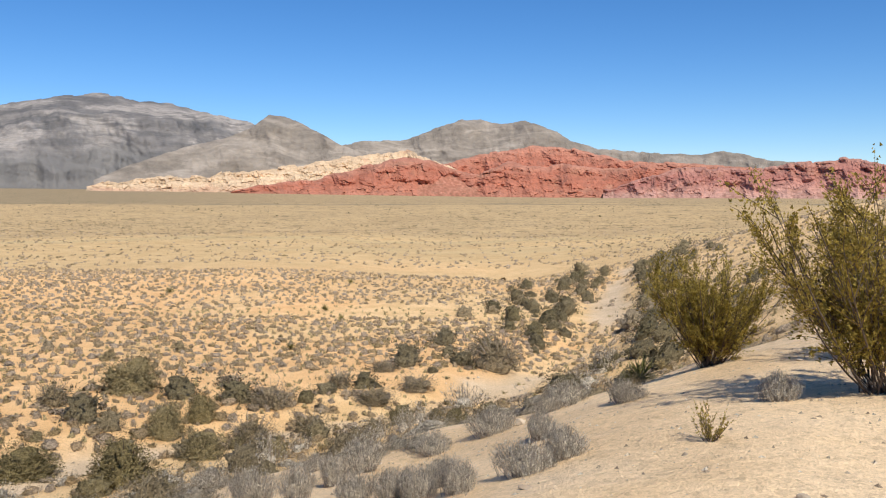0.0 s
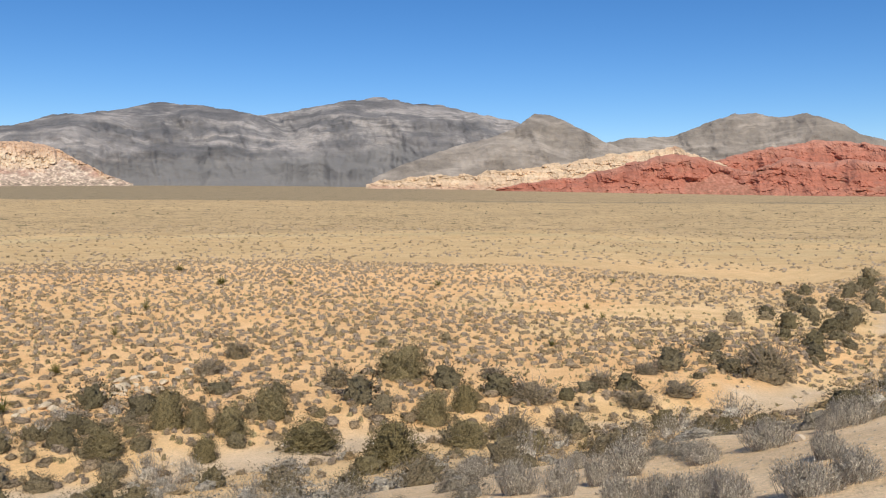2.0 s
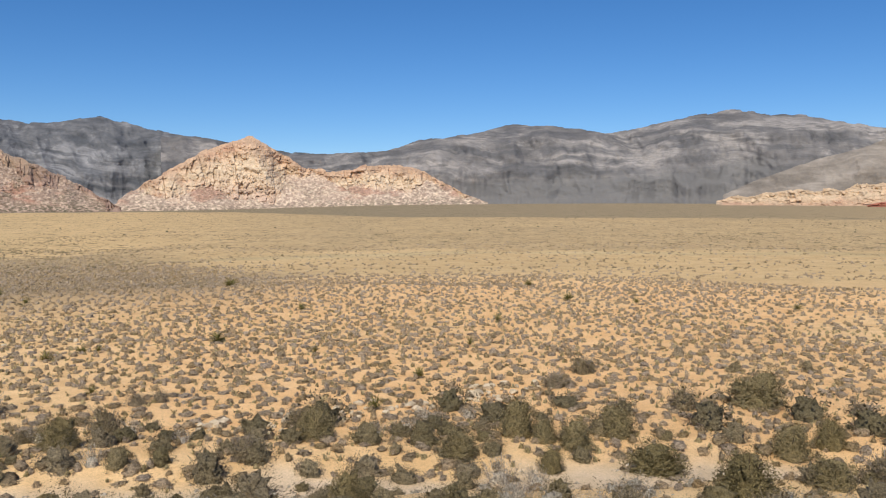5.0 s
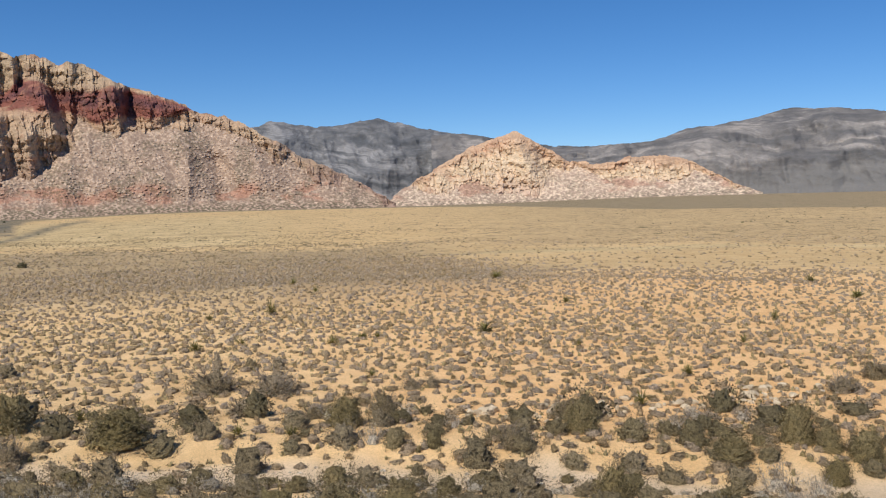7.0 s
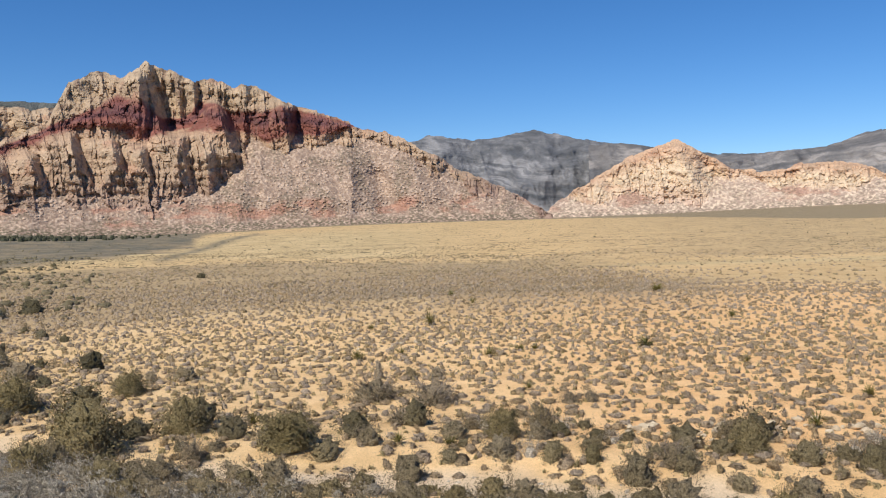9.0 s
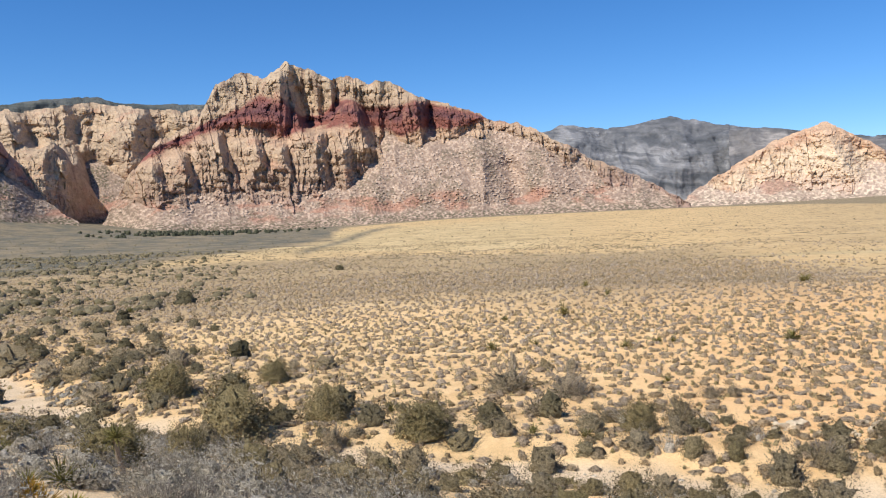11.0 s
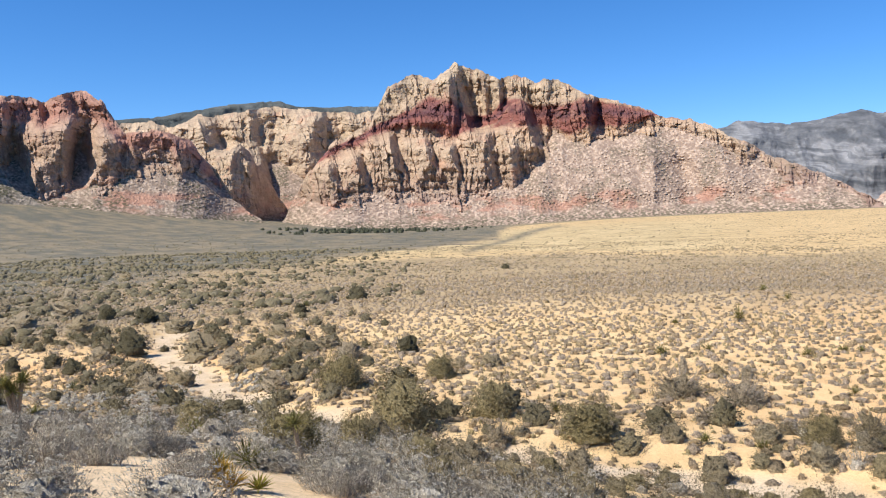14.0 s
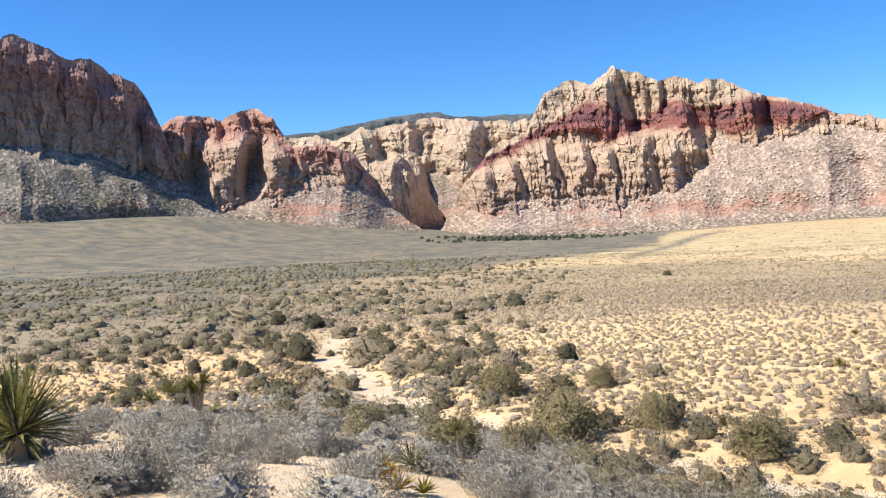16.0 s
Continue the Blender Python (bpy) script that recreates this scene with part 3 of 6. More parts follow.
GREY = limestone_material("grey_limestone", (0.145, 0.142, 0.143), (0.385, 0.352, 0.322), 0.65, (0.19, 0.184, 0.176), 0.42)
BLUEGREY = limestone_material("dark_limestone", (0.11, 0.116, 0.126), (0.30, 0.295, 0.295), 0.65, None, 0.3, 0.16)
BROWN = limestone_material("brown_limestone", (0.24, 0.208, 0.172), (0.38, 0.33, 0.275), 0.4)
GREEN = limestone_material("wooded_plateau", (0.085, 0.095, 0.09), (0.145, 0.15, 0.14), 0.4)
MAIN = sandstone_material("banded_sandstone", [(0.0, PINK), (0.12, PINK), (0.25, BUFF), (0.40, (0.49, 0.36, 0.245)), (0.475, (0.46, 0.31, 0.205)), (0.50, RED), (0.56, RED), (0.61, DARKRED), (0.685, RED), (0.72, (0.46, 0.33, 0.22)), (0.85, CREAM), (1.0, CREAM)], 0.13, 0.55, 0.5, ((0.33, 0.235, 0.175), (0.53, 0.40, 0.30)))
PALE = sandstone_material("pale_sandstone", [(0.0, (0.5, 0.34, 0.25)), (0.14, (0.56, 0.40, 0.30)), (0.4, (0.66, 0.50, 0.35)), (0.65, (0.70, 0.545, 0.375)), (0.85, (0.60, 0.42, 0.28)), (1.0, (0.56, 0.37, 0.24))], 0.3, 0.2, 0.35, ((0.46, 0.34, 0.26), (0.68, 0.54, 0.40)), 0.55)
WALL = sandstone_material("cream_canyon_wall", [(0.0, PINK), (0.2, BUFF), (0.45, (0.50, 0.37, 0.25)), (0.75, CREAM), (1.0, (0.5, 0.37, 0.25))], 0.25, 0.45)
DUSKY = sandstone_material("dusky_sandstone", [(0.0, PINK), (0.2, (0.46, 0.33, 0.245)), (0.5, BUFF), (0.72, (0.45, 0.31, 0.225)), (0.82, (0.37, 0.195, 0.145)), (0.95, (0.42, 0.235, 0.17)), (1.0, (0.5, 0.34, 0.24))], 0.2, 0.5)
# darker rock and scree: some of the north wall's shade is in the colour
SHADED = sandstone_material("shaded_wall_sandstone", [(0.0, (0.34, 0.26, 0.20)), (0.4, (0.40, 0.30, 0.22)), (0.65, (0.33, 0.22, 0.17)), (0.8, (0.29, 0.155, 0.125)), (1.0, (0.32, 0.21, 0.165))], 0.2, 0.6, 0.95, ((0.18, 0.155, 0.12), (0.37, 0.30, 0.23)), 0.45)
REDHILL = sandstone_material("red_sandstone_hills", [(0.0, (0.44, 0.195, 0.13)), (0.35, (0.43, 0.165, 0.105)), (0.7, (0.41, 0.155, 0.10)), (1.0, (0.47, 0.22, 0.15))], 0.5, 0.35, 0.2, ((0.40, 0.17, 0.11), (0.47, 0.22, 0.15)))
PALEHILL = sandstone_material("pale_sandstone_hills", [(0.0, (0.55, 0.36, 0.24)), (0.2, (0.60, 0.43, 0.28)), (0.6, (0.66, 0.50, 0.33)), (1.0, (0.62, 0.45, 0.29))], 0.5, 0.1, 0.2, ((0.5, 0.34, 0.23), (0.62, 0.47, 0.32)))
ROSE = sandstone_material("rose_sandstone_hills", [(0.0, (0.50, 0.30, 0.24)), (0.35, (0.46, 0.23, 0.18)), (0.7, (0.38, 0.165, 0.13)), (1.0, (0.44, 0.23, 0.18))], 0.5, 0.45, 0.2, ((0.42, 0.22, 0.17), (0.5, 0.3, 0.24)))

rock_face("limestone_range", "grey banded limestone mountain range across the valley",
          [(58, 4.6), (56.3, 4.7), (54.5, 4.5), (50.1, 3.6), (47.1, 3.7), (43.7, 3.9), (41.5, 4.6), (37.9, 5.0), (35.3, 5.6), (32.4, 5.4), (29.0, 4.9), (25.7, 5.5), (23.8, 5.9), (21.3, 6.2), (19.5, 5.8), (17.3, 5.7), (14.8, 5.1), (12.7, 4.7), (9, 3.6), (4, 2.2)],
          [(60, 0.3), (37.6, 0.3), (22, 0.2), (4, 0.2)], 3250, GREY, 0.09, ((4, 9), (60, 9)), (1.9, 1.4),
          [(33.5, 5.4, 31.0, 0.6, 460, 300, 260), (23.8, 5.8, 25.5, 0.6, 520, 380, 320), (38.5, 4.9, 37.0, 0.8, 360, 260, 200), (17.8, 5.6, 18.5, 0.8, 420, 300, 240), (43.0, 4.2, 42.0, 0.8, 340, 260, 160), (49.0, 3.6, 48.0, 0.8, 340, 260, 160)],
          None, (300, 140, 24.0), (240, 200.0), (60, 60, 0.2), (160, 0.0), 0.3, (60, 20.0), 0.14, False, soft=True, seed=11)
rock_face("peaked_limestone_hill", "brown limestone hill with a pointed top",
          [(22, 0.9), (19.8, 1.9), (16.6, 3.0), (14.1, 3.6), (12.4, 4.3), (11.3, 5.15), (10.1, 5.0), (8.4, 4.2), (6.8, 3.3), (4.6, 2.5), (1, 1.4)],
          [(22, 0.2), (0, 0.2)], 2900, BROWN, 0.09, ((0, 9), (22, 9)), (1.7, 0.9),
          [(11.2, 5.2, 9.5, 1.4, 200, 260, 130), (14.6, 3.6, 14.0, 1.2, 160, 200, 60), (8.0, 4.0, 6.0, 1.2, 160, 200, 60)], None, (160, 70, 8.0), (200, 90.0), (40, 40, 0.4), (90, 10.0), 0.4, (50, 8.0), 0.1, False, soft=True, seed=14)
rock_face("far_grey_range", "hazy grey mountain behind the red hills",
          [(9, 2.6), (6.8, 3.2), (5.4, 3.5), (2.4, 3.6), (0.1, 4.5), (-1.3, 4.95), (-2.5, 4.9), (-3.9, 4.6), (-5.4, 4.85), (-7.5, 4.1), (-8.4, 3.5), (-10.2, 3.0), (-13.4, 2.7), (-16.6, 2.5), (-17.9, 2.75), (-20.9, 2.1), (-27.1, 1.5), (-40, 1.0)],
          [(9, 0.2), (-40, 0.0)], 3500, BROWN, 0.09, ((-40, 9), (9, 9)), (1.7, 1.0),
          [(-1.3, 4.9, -0.5, 2.0, 220, 260, 130), (-5.4, 4.8, -4.8, 2.4, 160, 200, 120), (-3.9, 4.6, -3.0, 2.4, 120, 160, -90)], None, (170, 70, 14.0), (230, 130.0), (40, 40, 0.5), (110, 24.0), 0.4, (55, 12.0), 0.12, False, soft=True, seed=17)
rock_face("blue_grey_range", "dark blue-grey limestone mountains beyond the pass",
          [(72, 5.0), (69.2, 5.3), (68.4, 5.65), (65.4, 5.2), (63.2, 5.5), (61.5, 5.75), (59.1, 5.2), (56.2, 4.7), (54.5, 4.4), (50.3, 3.8), (46, 3.6)],
          [(72, 0.2), (46, 0.2)], 3600, BLUEGREY, 0.08, ((46, 9), (72, 9)), (1.6, 1.1),
          [(68.3, 5.7, 65.5, 0.6, 260, 260, 180), (61.6, 5.8, 60.0, 0.6, 320, 320, 230), (57.8, 5.0, 57.0, 0.8, 260, 260, 140)], None, (200, 90, 22.0), (190, 170.0), (44, 50, 0.25), (120, 0.0), 0.3, (60, 20.0), 0.15, False, soft=True, seed=19)
rock_face("pale_sandstone_hill", "pale pink and cream sandstone hill at the valley's edge",
          [(61.2, 0.1), (59.7, 1.3), (57.8, 2.4), (55.5, 3.8), (54.0, 4.3), (52.6, 4.75), (51.4, 4.3), (50.7, 3.9), (49.8, 3.2), (49.2, 2.8), (46.5, 2.5), (45.2, 3.0), (43.5, 3.0), (41.7, 2.8), (40.0, 1.8), (38.0, 0.9), (37, 0.5)],
          [(61.2, 0.0), (53, -0.1), (47.4, 0.1), (42, 0.3), (37, 0.4)], 2620, PALE, 0.05, ((37, 0.9), (44, 1.1), (48, 1.2), (53, 1.1), (61, 0.6)), (1.4, 0.75),
          [(52.6, 4.7, 51.2, 0.8, 130, 60, 90), (55.3, 3.7, 54.6, 1.0, 110, 50, 60), (57.6, 2.3, 57.0, 0.5, 80, 50, 40), (50.6, 3.7, 50.0, 1.2, 60, 30, -45), (53.6, 2.9, 53.0, 1.0, 50, 35, 40), (48.9, 2.7, 48.2, 0.9, 90, 60, -60), (45.3, 3.0, 44.8, 1.0, 110, 60, 60), (42.6, 2.8, 42.2, 1.0, 100, 60, 40)],
          None, (42, 110, 9.0), (130, 60.0), (13, 17, 0.8), (36, 9.0), 0.9, (24, 4.0), 0.28, seed=23)
rock_face("red_hills_far", "brick red sandstone hills behind the front row",
          [(2, 1.4), (-2.1, 2.6), (-5.8, 3.15), (-8.0, 3.1), (-10.2, 2.6), (-12.0, 2.2), (-16, 2.0), (-22, 1.4)],
          [(2, 0.1), (-22, 0.0)], 2850, REDHILL, 0.07, ((-22, 0.4), (2, 0.4)), (1.8, 1.3), (), None, (60, 130, 5.0), (110, 70.0), (20, 12, 0.55), (60, 22.0), 0.5, (22, 4.0), 0.2, seed=29)
rock_face("cream_hills", "cream and orange sandstone hills beside the red ones",
          [(22.4, 0.5), (21.5, 0.75), (19.6, 0.95), (17.5, 1.2), (15.1, 1.1), (14.1, 1.5), (12.3, 1.5), (9.4, 1.9), (6.8, 2.4), (4.6, 2.65), (2.4, 2.95), (1.3, 2.5), (-0.6, 1.7), (-3, 1.0)],
          [(22.4, 0.35), (17.6, 0.2), (13.4, 0.15), (-3, -0.1)], 2480, PALEHILL, 0.06, ((-3, 0.1), (22, 0.3)), (1.8, 1.6), (), None, (45, 100, 4.0), (90, 60.0), (16, 10, 0.6), (44, 22.0), 0.5, (18, 3.5), 0.3, seed=31)
rock_face("red_hills", "brick red sandstone hills at the foot of the range",
          [(13.8, 0.2), (12, 0.7), (9.5, 0.9), (8, 1.1), (5, 1.95), (2.6, 2.45), (1.0, 2.3), (-0.6, 1.75), (-2.4, 1.25), (-3.2, 1.7), (-4.3, 2.2), (-6.2, 1.8), (-8.0, 2.05), (-10.2, 1.75), (-12.0, 1.65), (-13.4, 2.0), (-15.2, 1.5), (-17, 0.9)],
          [(14.5, 0.1), (6.9, 0.0), (-0.6, -0.15), (-17, -0.2)], 2300, REDHILL, 0.06, ((-17, 0.1), (14, 0.1)), (1.9, 1.7),
          [(2.6, 2.4, 4.0, 0.0, 180, 150, 70), (-4.3, 2.2, -3.8, 0.0, 100, 120, 60), (-8.0, 2.0, -8.5, 0.0, 110, 90, 50), (-13.4, 2.0, -13.0, 0.0, 110, 110, 60)], None, (60, 130, 5.0), (100, 80.0), (20, 11, 0.6), (55, 28.0), 0.5, (20, 4.0), 0.22, seed=37)
rock_face("rose_hills", "rose and brown sandstone hills with dark clefts",
          [(-10.5, 0.3), (-12.5, 0.9), (-15.2, 1.7), (-17.9, 1.65), (-19.6, 1.5), (-21.9, 1.95), (-25.0, 2.15), (-27.1, 1.9), (-32, 1.8), (-40, 1.5), (-46, 1.0)],
          [(-10, -0.2), (-46, -0.2)], 2200, ROSE, 0.07, ((-46, 0.1), (-10, 0.1)), (1.9, 1.5), (), None, (50, 110, 7.0), (90, 80.0), (18, 12, 0.7), (48, 26.0), 0.5, (20, 4.0), 0.3, seed=41)
rock_face("wooded_plateau", "dark wooded plateau behind the canyon walls",
          [(112, 6.6), (105.9, 7.0), (103.6, 7.4), (101.0, 7.85), (98.0, 8.05), (96.9, 7.75), (94.7, 7.6), (92.0, 7.65), (88, 7.5)],
          [(112, 3), (88, 3)], 4200, GREEN, 0.1, ((88, 3.5), (112, 3.5)), (1.5, 0.8), (), None, (160, 70, 12.0), (200, 60.0), (40, 40, 0.5), (90, 20.0), 0.4, (60, 12.0), 0.12, False, 500.0, 43)
rock_face("canyon_wall", "cream sandstone walls at the head of the canyon",
          [(110, 6.3), (108, 6.6), (105.9, 6.75), (104.5, 6.45), (103.0, 7.2), (101.6, 7.15), (99.6, 7.5), (97.8, 7.75), (96.1, 7.5), (94.6, 7.35), (93.0, 7.2), (91.7, 7.45), (88, 7.4)],
          [(110, 1.0), (101, 0.6), (96.5, 0.3), (88, 0.3)], 3200, WALL, 0.055, ((88, 1.2), (96, 1.3), (99, 0.9), (104, 2.4), (110, 3.0)), (1.4, 0.9),
          [(100.4, 5.2, 98.8, 0.7, 150, 85, 190), (101.9, 6.5, 101.2, 5.0, 60, 70, -60), (98.4, 4.6, 97.3, 0.8, 60, 110, -150), (99.3, 7.2, 99.0, 4.6, 70, 60, -50), (97.0, 7.6, 96.4, 5.4, 80, 60, 50), (95.6, 7.4, 96.2, 3.6, 90, 50, 80), (103.0, 7.0, 102.0, 3.6, 130, 60, 110), (94.3, 7.2, 93.9, 5.0, 60, 40, -50), (105.6, 6.4, 104.6, 3.0, 140, 70, 90)],
          None, (60, 150, 12.0), (150, 150.0), (22, 30, 1.1), (60, 20.0), 1.0, (32, 8.0), 0.28, bold=1.5, seed=47)
rock_face("canyon_knob", "pointed cream and red sandstone knob at the canyon's mouth",
          [(104.5, 3.4), (103.3, 4.2), (102.2, 4.35), (101.3, 4.9), (100.4, 5.35), (99.9, 4.9), (99.5, 4.0), (98.8, 3.0), (98.2, 2.0), (97.6, 1.0), (97.3, 0.4)],
          [(104.5, 0.4), (100, 0.3), (97.3, 0.2)], lambda a: 2720 + 420 * smooth(100.9, 97.2, a), WALL, 0.055, ((97, 0.5), (99, 0.7), (104, 1.6)), (1.4, 0.5),
          [(101.0, 4.9, 101.4, 1.4, 70, 30, 50), (102.6, 4.2, 103.0, 1.6, 70, 26, 45), (99.9, 4.6, 99.2, 0.9, 60, 40, 40)],
          None, (50, 22, 14.0), (120, 60.0), (17, 44, 1.0), (60, 8.0), 0.8, (28, 5.0), 0.25, back=200.0, bold=1.2, seed=71)
rock_face("banded_mountain", "great sandstone mountain with cream top and dark red band",
          [(98.0, 0.3), (97.2, 1.6), (96.3, 3.2), (95.4, 4.4), (94.3, 5.5), (92.1, 6.5), (90.8, 8.9), (89.1, 9.6), (87.7, 9.25), (86.3, 10.25), (84.7, 9.7), (83.2, 9.1), (82.5, 9.3), (81.0, 8.75), (79.9, 9.0), (79.1, 8.5), (77.3, 7.75), (76.4, 7.5), (74.2, 6.8), (73.3, 6.25), (71.5, 5.95), (70.4, 5.6), (69.0, 4.8), (66.5, 3.4), (63.1, 1.8), (60.4, 0.2)],
          [(98, 0.1), (93.2, -0.3), (88.2, -0.45), (83.2, -0.2), (78.4, -0.12), (71.6, -0.15), (66, -0.05), (60.4, 0.0)], lambda a: 2500 + 300 * smooth(94.5, 98, a), MAIN, 0.055,
          ((98, 1.2), (93.1, 1.75), (88.6, 1.7), (83.1, 1.6), (80.7, 2.5), (79.9, 4.5), (77.7, 4.95), (75.9, 4.6), (74.2, 5.6), (72.5, 5.7), (71.0, 4.7), (68.0, 3.3), (66, 1.9), (64, 0.7), (60, 0.0)), (1.4, 0.78),
          [(86.7, 9.6, 86.9, 6.4, 120, 24, 70), (85.9, 9.6, 85.0, 6.4, 22, 95, -95), (84.2, 8.1, 84.1, 6.9, 16, 60, -40), (82.2, 7.9, 81.4, 4.6, 105, 26, 85), (81.4, 7.6, 79.7, 4.2, 20, 110, -90), (78.0, 7.9, 78.0, 5.4, 130, 18, 55), (77.1, 7.8, 77.3, 5.5, 16, 45, -50), (83.1, 9.2, 83.1, 7.4, 14, 60, -45),
           (90.9, 5.8, 90.2, 2.0, 130, 26, 80), (88.5, 5.5, 87.9, 2.0, 110, 24, 85), (86.8, 5.2, 86.5, 1.7, 100, 24, 75), (84.4, 6.0, 84.6, 1.7, 130, 30, 75), (92.9, 4.6, 92.7, 1.8, 110, 24, 70), (94.9, 4.2, 94.7, 1.6, 110, 30, 60), (82.9, 5.0, 82.6, 1.8, 80, 30, 50),
           (79.6, 4.9, 79.0, 0.4, 120, 90, 35), (77.2, 4.9, 76.4, 0.3, 110, 80, 40), (74.4, 5.0, 73.0, 0.3, 130, 90, 45), (70.6, 5.4, 68.4, 0.6, 110, 60, 45), (72.2, 3.6, 71.0, 0.2, 90, 40, -40), (66.5, 3.2, 64.6, 0.3, 60, 80, 30)],
          ([(98, 3.2), (94.5, 4.7), (92.9, 5.4), (91.4, 6.05), (89.9, 6.25), (87.9, 6.15), (86.4, 5.75), (84.9, 6.2), (82.0, 6.3), (80.5, 6.05), (79.1, 5.75), (77.2, 5.85), (75.9, 5.9), (74.5, 6.05), (73.4, 6.3), (60, 6.6)],
           [(98, 3.3), (94.5, 5.0), (92.9, 5.75), (91.4, 6.55), (89.1, 7.45), (88.0, 8.1), (86.6, 7.95), (85.4, 6.9), (84.1, 7.0), (83.1, 7.8), (81.9, 7.6), (81.0, 7.25), (79.5, 7.3), (78.1, 7.6), (75.8, 7.3), (74.5, 6.95), (73.6, 6.4), (60, 6.65)]),
          (58, 24, 20.0), (130, 110.0), (15, 30, 1.15), (44, 13.0), 0.9, (25, 7.0), 0.35, bold=1.9, seed=53)
rock_face("canyon_ridge", "jagged brown sandstone ridge between two canyons",
          [(118, 6.5), (115.6, 7.5), (114.5, 8.2), (113.5, 8.05), (112.6, 8.15), (112.05, 7.85), (111.6, 8.2), (110.8, 8.45), (109.6, 8.65), (108.7, 8.0), (107.9, 6.7), (107.4, 6.0), (105.9, 6.2), (104.8, 6.1), (103.6, 5.6), (102.5, 4.3), (101.1, 1.8), (100.0, 0.9), (99.3, 0.46)],
          [(118, 1.9), (114, 1.9), (110.6, 1.45), (107.2, 0.7), (102.8, 0.4), (99.3, 0.35)], lambda a: 2480 + 110 * smooth(107, 112, a) + 170 * smooth(104.5, 100, a), DUSKY, 0.05,
          ((118, 2.6), (113.7, 2.4), (110.6, 2.2), (108.4, 3.0), (106.4, 4.2), (104.7, 3.9), (102.9, 2.4), (101.1, 1.4), (99.3, 0.7)), (1.35, 0.5),
          [(110.7, 7.0, 112.6, 2.4, 130, 60, 130), (110.1, 6.9, 110.3, 3.4, 30, 70, -110), (109.0, 6.4, 109.4, 2.4, 40, 90, 90), (108.1, 5.8, 108.7, 2.8, 60, 40, 80), (113.7, 5.8, 113.5, 2.6, 120, 60, -80), (112.1, 8.0, 112.1, 6.4, 16, 45, -45), (114.2, 8.0, 114.4, 4.6, 110, 20, 60), (105.8, 6.0, 106.0, 3.4, 90, 60, 50), (104.0, 5.6, 102.0, 1.2, 120, 40, 60)],
          None, (52, 22, 14.0), (120, 105.0), (19, 27, 1.1), (50, 18.0), 0.6, (26, 7.0), 0.3, bold=1.6, seed=59)
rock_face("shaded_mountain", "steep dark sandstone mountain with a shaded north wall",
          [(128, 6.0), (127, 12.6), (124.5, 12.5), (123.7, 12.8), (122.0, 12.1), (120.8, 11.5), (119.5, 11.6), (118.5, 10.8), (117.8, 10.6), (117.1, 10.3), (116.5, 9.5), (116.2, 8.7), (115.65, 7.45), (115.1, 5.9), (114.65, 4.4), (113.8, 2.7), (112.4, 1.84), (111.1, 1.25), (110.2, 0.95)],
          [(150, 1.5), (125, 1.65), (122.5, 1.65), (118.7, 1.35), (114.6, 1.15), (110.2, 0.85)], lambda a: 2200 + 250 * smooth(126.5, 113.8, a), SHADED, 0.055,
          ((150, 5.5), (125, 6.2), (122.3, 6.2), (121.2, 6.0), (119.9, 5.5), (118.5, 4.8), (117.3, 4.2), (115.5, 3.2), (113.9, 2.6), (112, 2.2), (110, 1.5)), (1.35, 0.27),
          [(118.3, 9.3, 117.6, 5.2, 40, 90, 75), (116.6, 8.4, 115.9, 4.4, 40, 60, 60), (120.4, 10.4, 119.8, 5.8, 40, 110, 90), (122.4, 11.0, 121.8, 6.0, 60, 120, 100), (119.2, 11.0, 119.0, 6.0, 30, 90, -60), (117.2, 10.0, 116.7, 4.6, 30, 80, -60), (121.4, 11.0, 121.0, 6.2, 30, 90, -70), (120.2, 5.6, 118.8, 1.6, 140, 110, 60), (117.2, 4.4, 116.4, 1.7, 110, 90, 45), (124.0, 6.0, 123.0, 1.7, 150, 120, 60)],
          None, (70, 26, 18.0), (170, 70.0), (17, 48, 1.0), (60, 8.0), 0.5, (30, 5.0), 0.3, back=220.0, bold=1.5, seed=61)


# ---------------------------------------------------------------- plants: materials
def foliage(name, a, b, c, source="each", thin=0.1):
    """Leaves in three tones; source: a tone of each plant (Object Info) or one stored for each plant of a joined mesh."""
    m = Nodes(name, 0.7, 0.2)
    tone = m.each() if source == "each" else m.attr("tone")
    col = m.ramp(tone, [(0.0, a), (0.5, b), (1.0, c)])
    col = m.mix(0.8, col, m.ramp(m.island(), [(0.0, 0.8), (0.5, 1.0), (1.0, 1.2)]), "MULTIPLY")
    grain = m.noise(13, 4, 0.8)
    col = m.mix(0.8, col, m.ramp(grain, [(0.38, 0.46), (0.5, 0.98), (0.6, 1.45)]), "MULTIPLY")   # shade of gaps and light on sprigs, mottled into the leaf colour
    m.colour(col)
    m.bump(grain, 0.12, 1.0)
    return m.thin(thin).mat


def bark(name, a, b):
    m = Nodes(name, 0.9, 0.1)
    m.colour(m.mix(m.noise(20, 4), a, b))
    return m.mat


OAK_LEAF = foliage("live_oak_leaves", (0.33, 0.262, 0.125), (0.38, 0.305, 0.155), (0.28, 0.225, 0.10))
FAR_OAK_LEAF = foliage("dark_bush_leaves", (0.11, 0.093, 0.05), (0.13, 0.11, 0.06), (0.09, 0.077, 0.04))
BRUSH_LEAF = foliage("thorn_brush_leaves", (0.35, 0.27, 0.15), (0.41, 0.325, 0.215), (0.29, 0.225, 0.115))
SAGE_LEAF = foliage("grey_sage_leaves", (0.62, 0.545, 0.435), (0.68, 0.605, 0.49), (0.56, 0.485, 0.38))
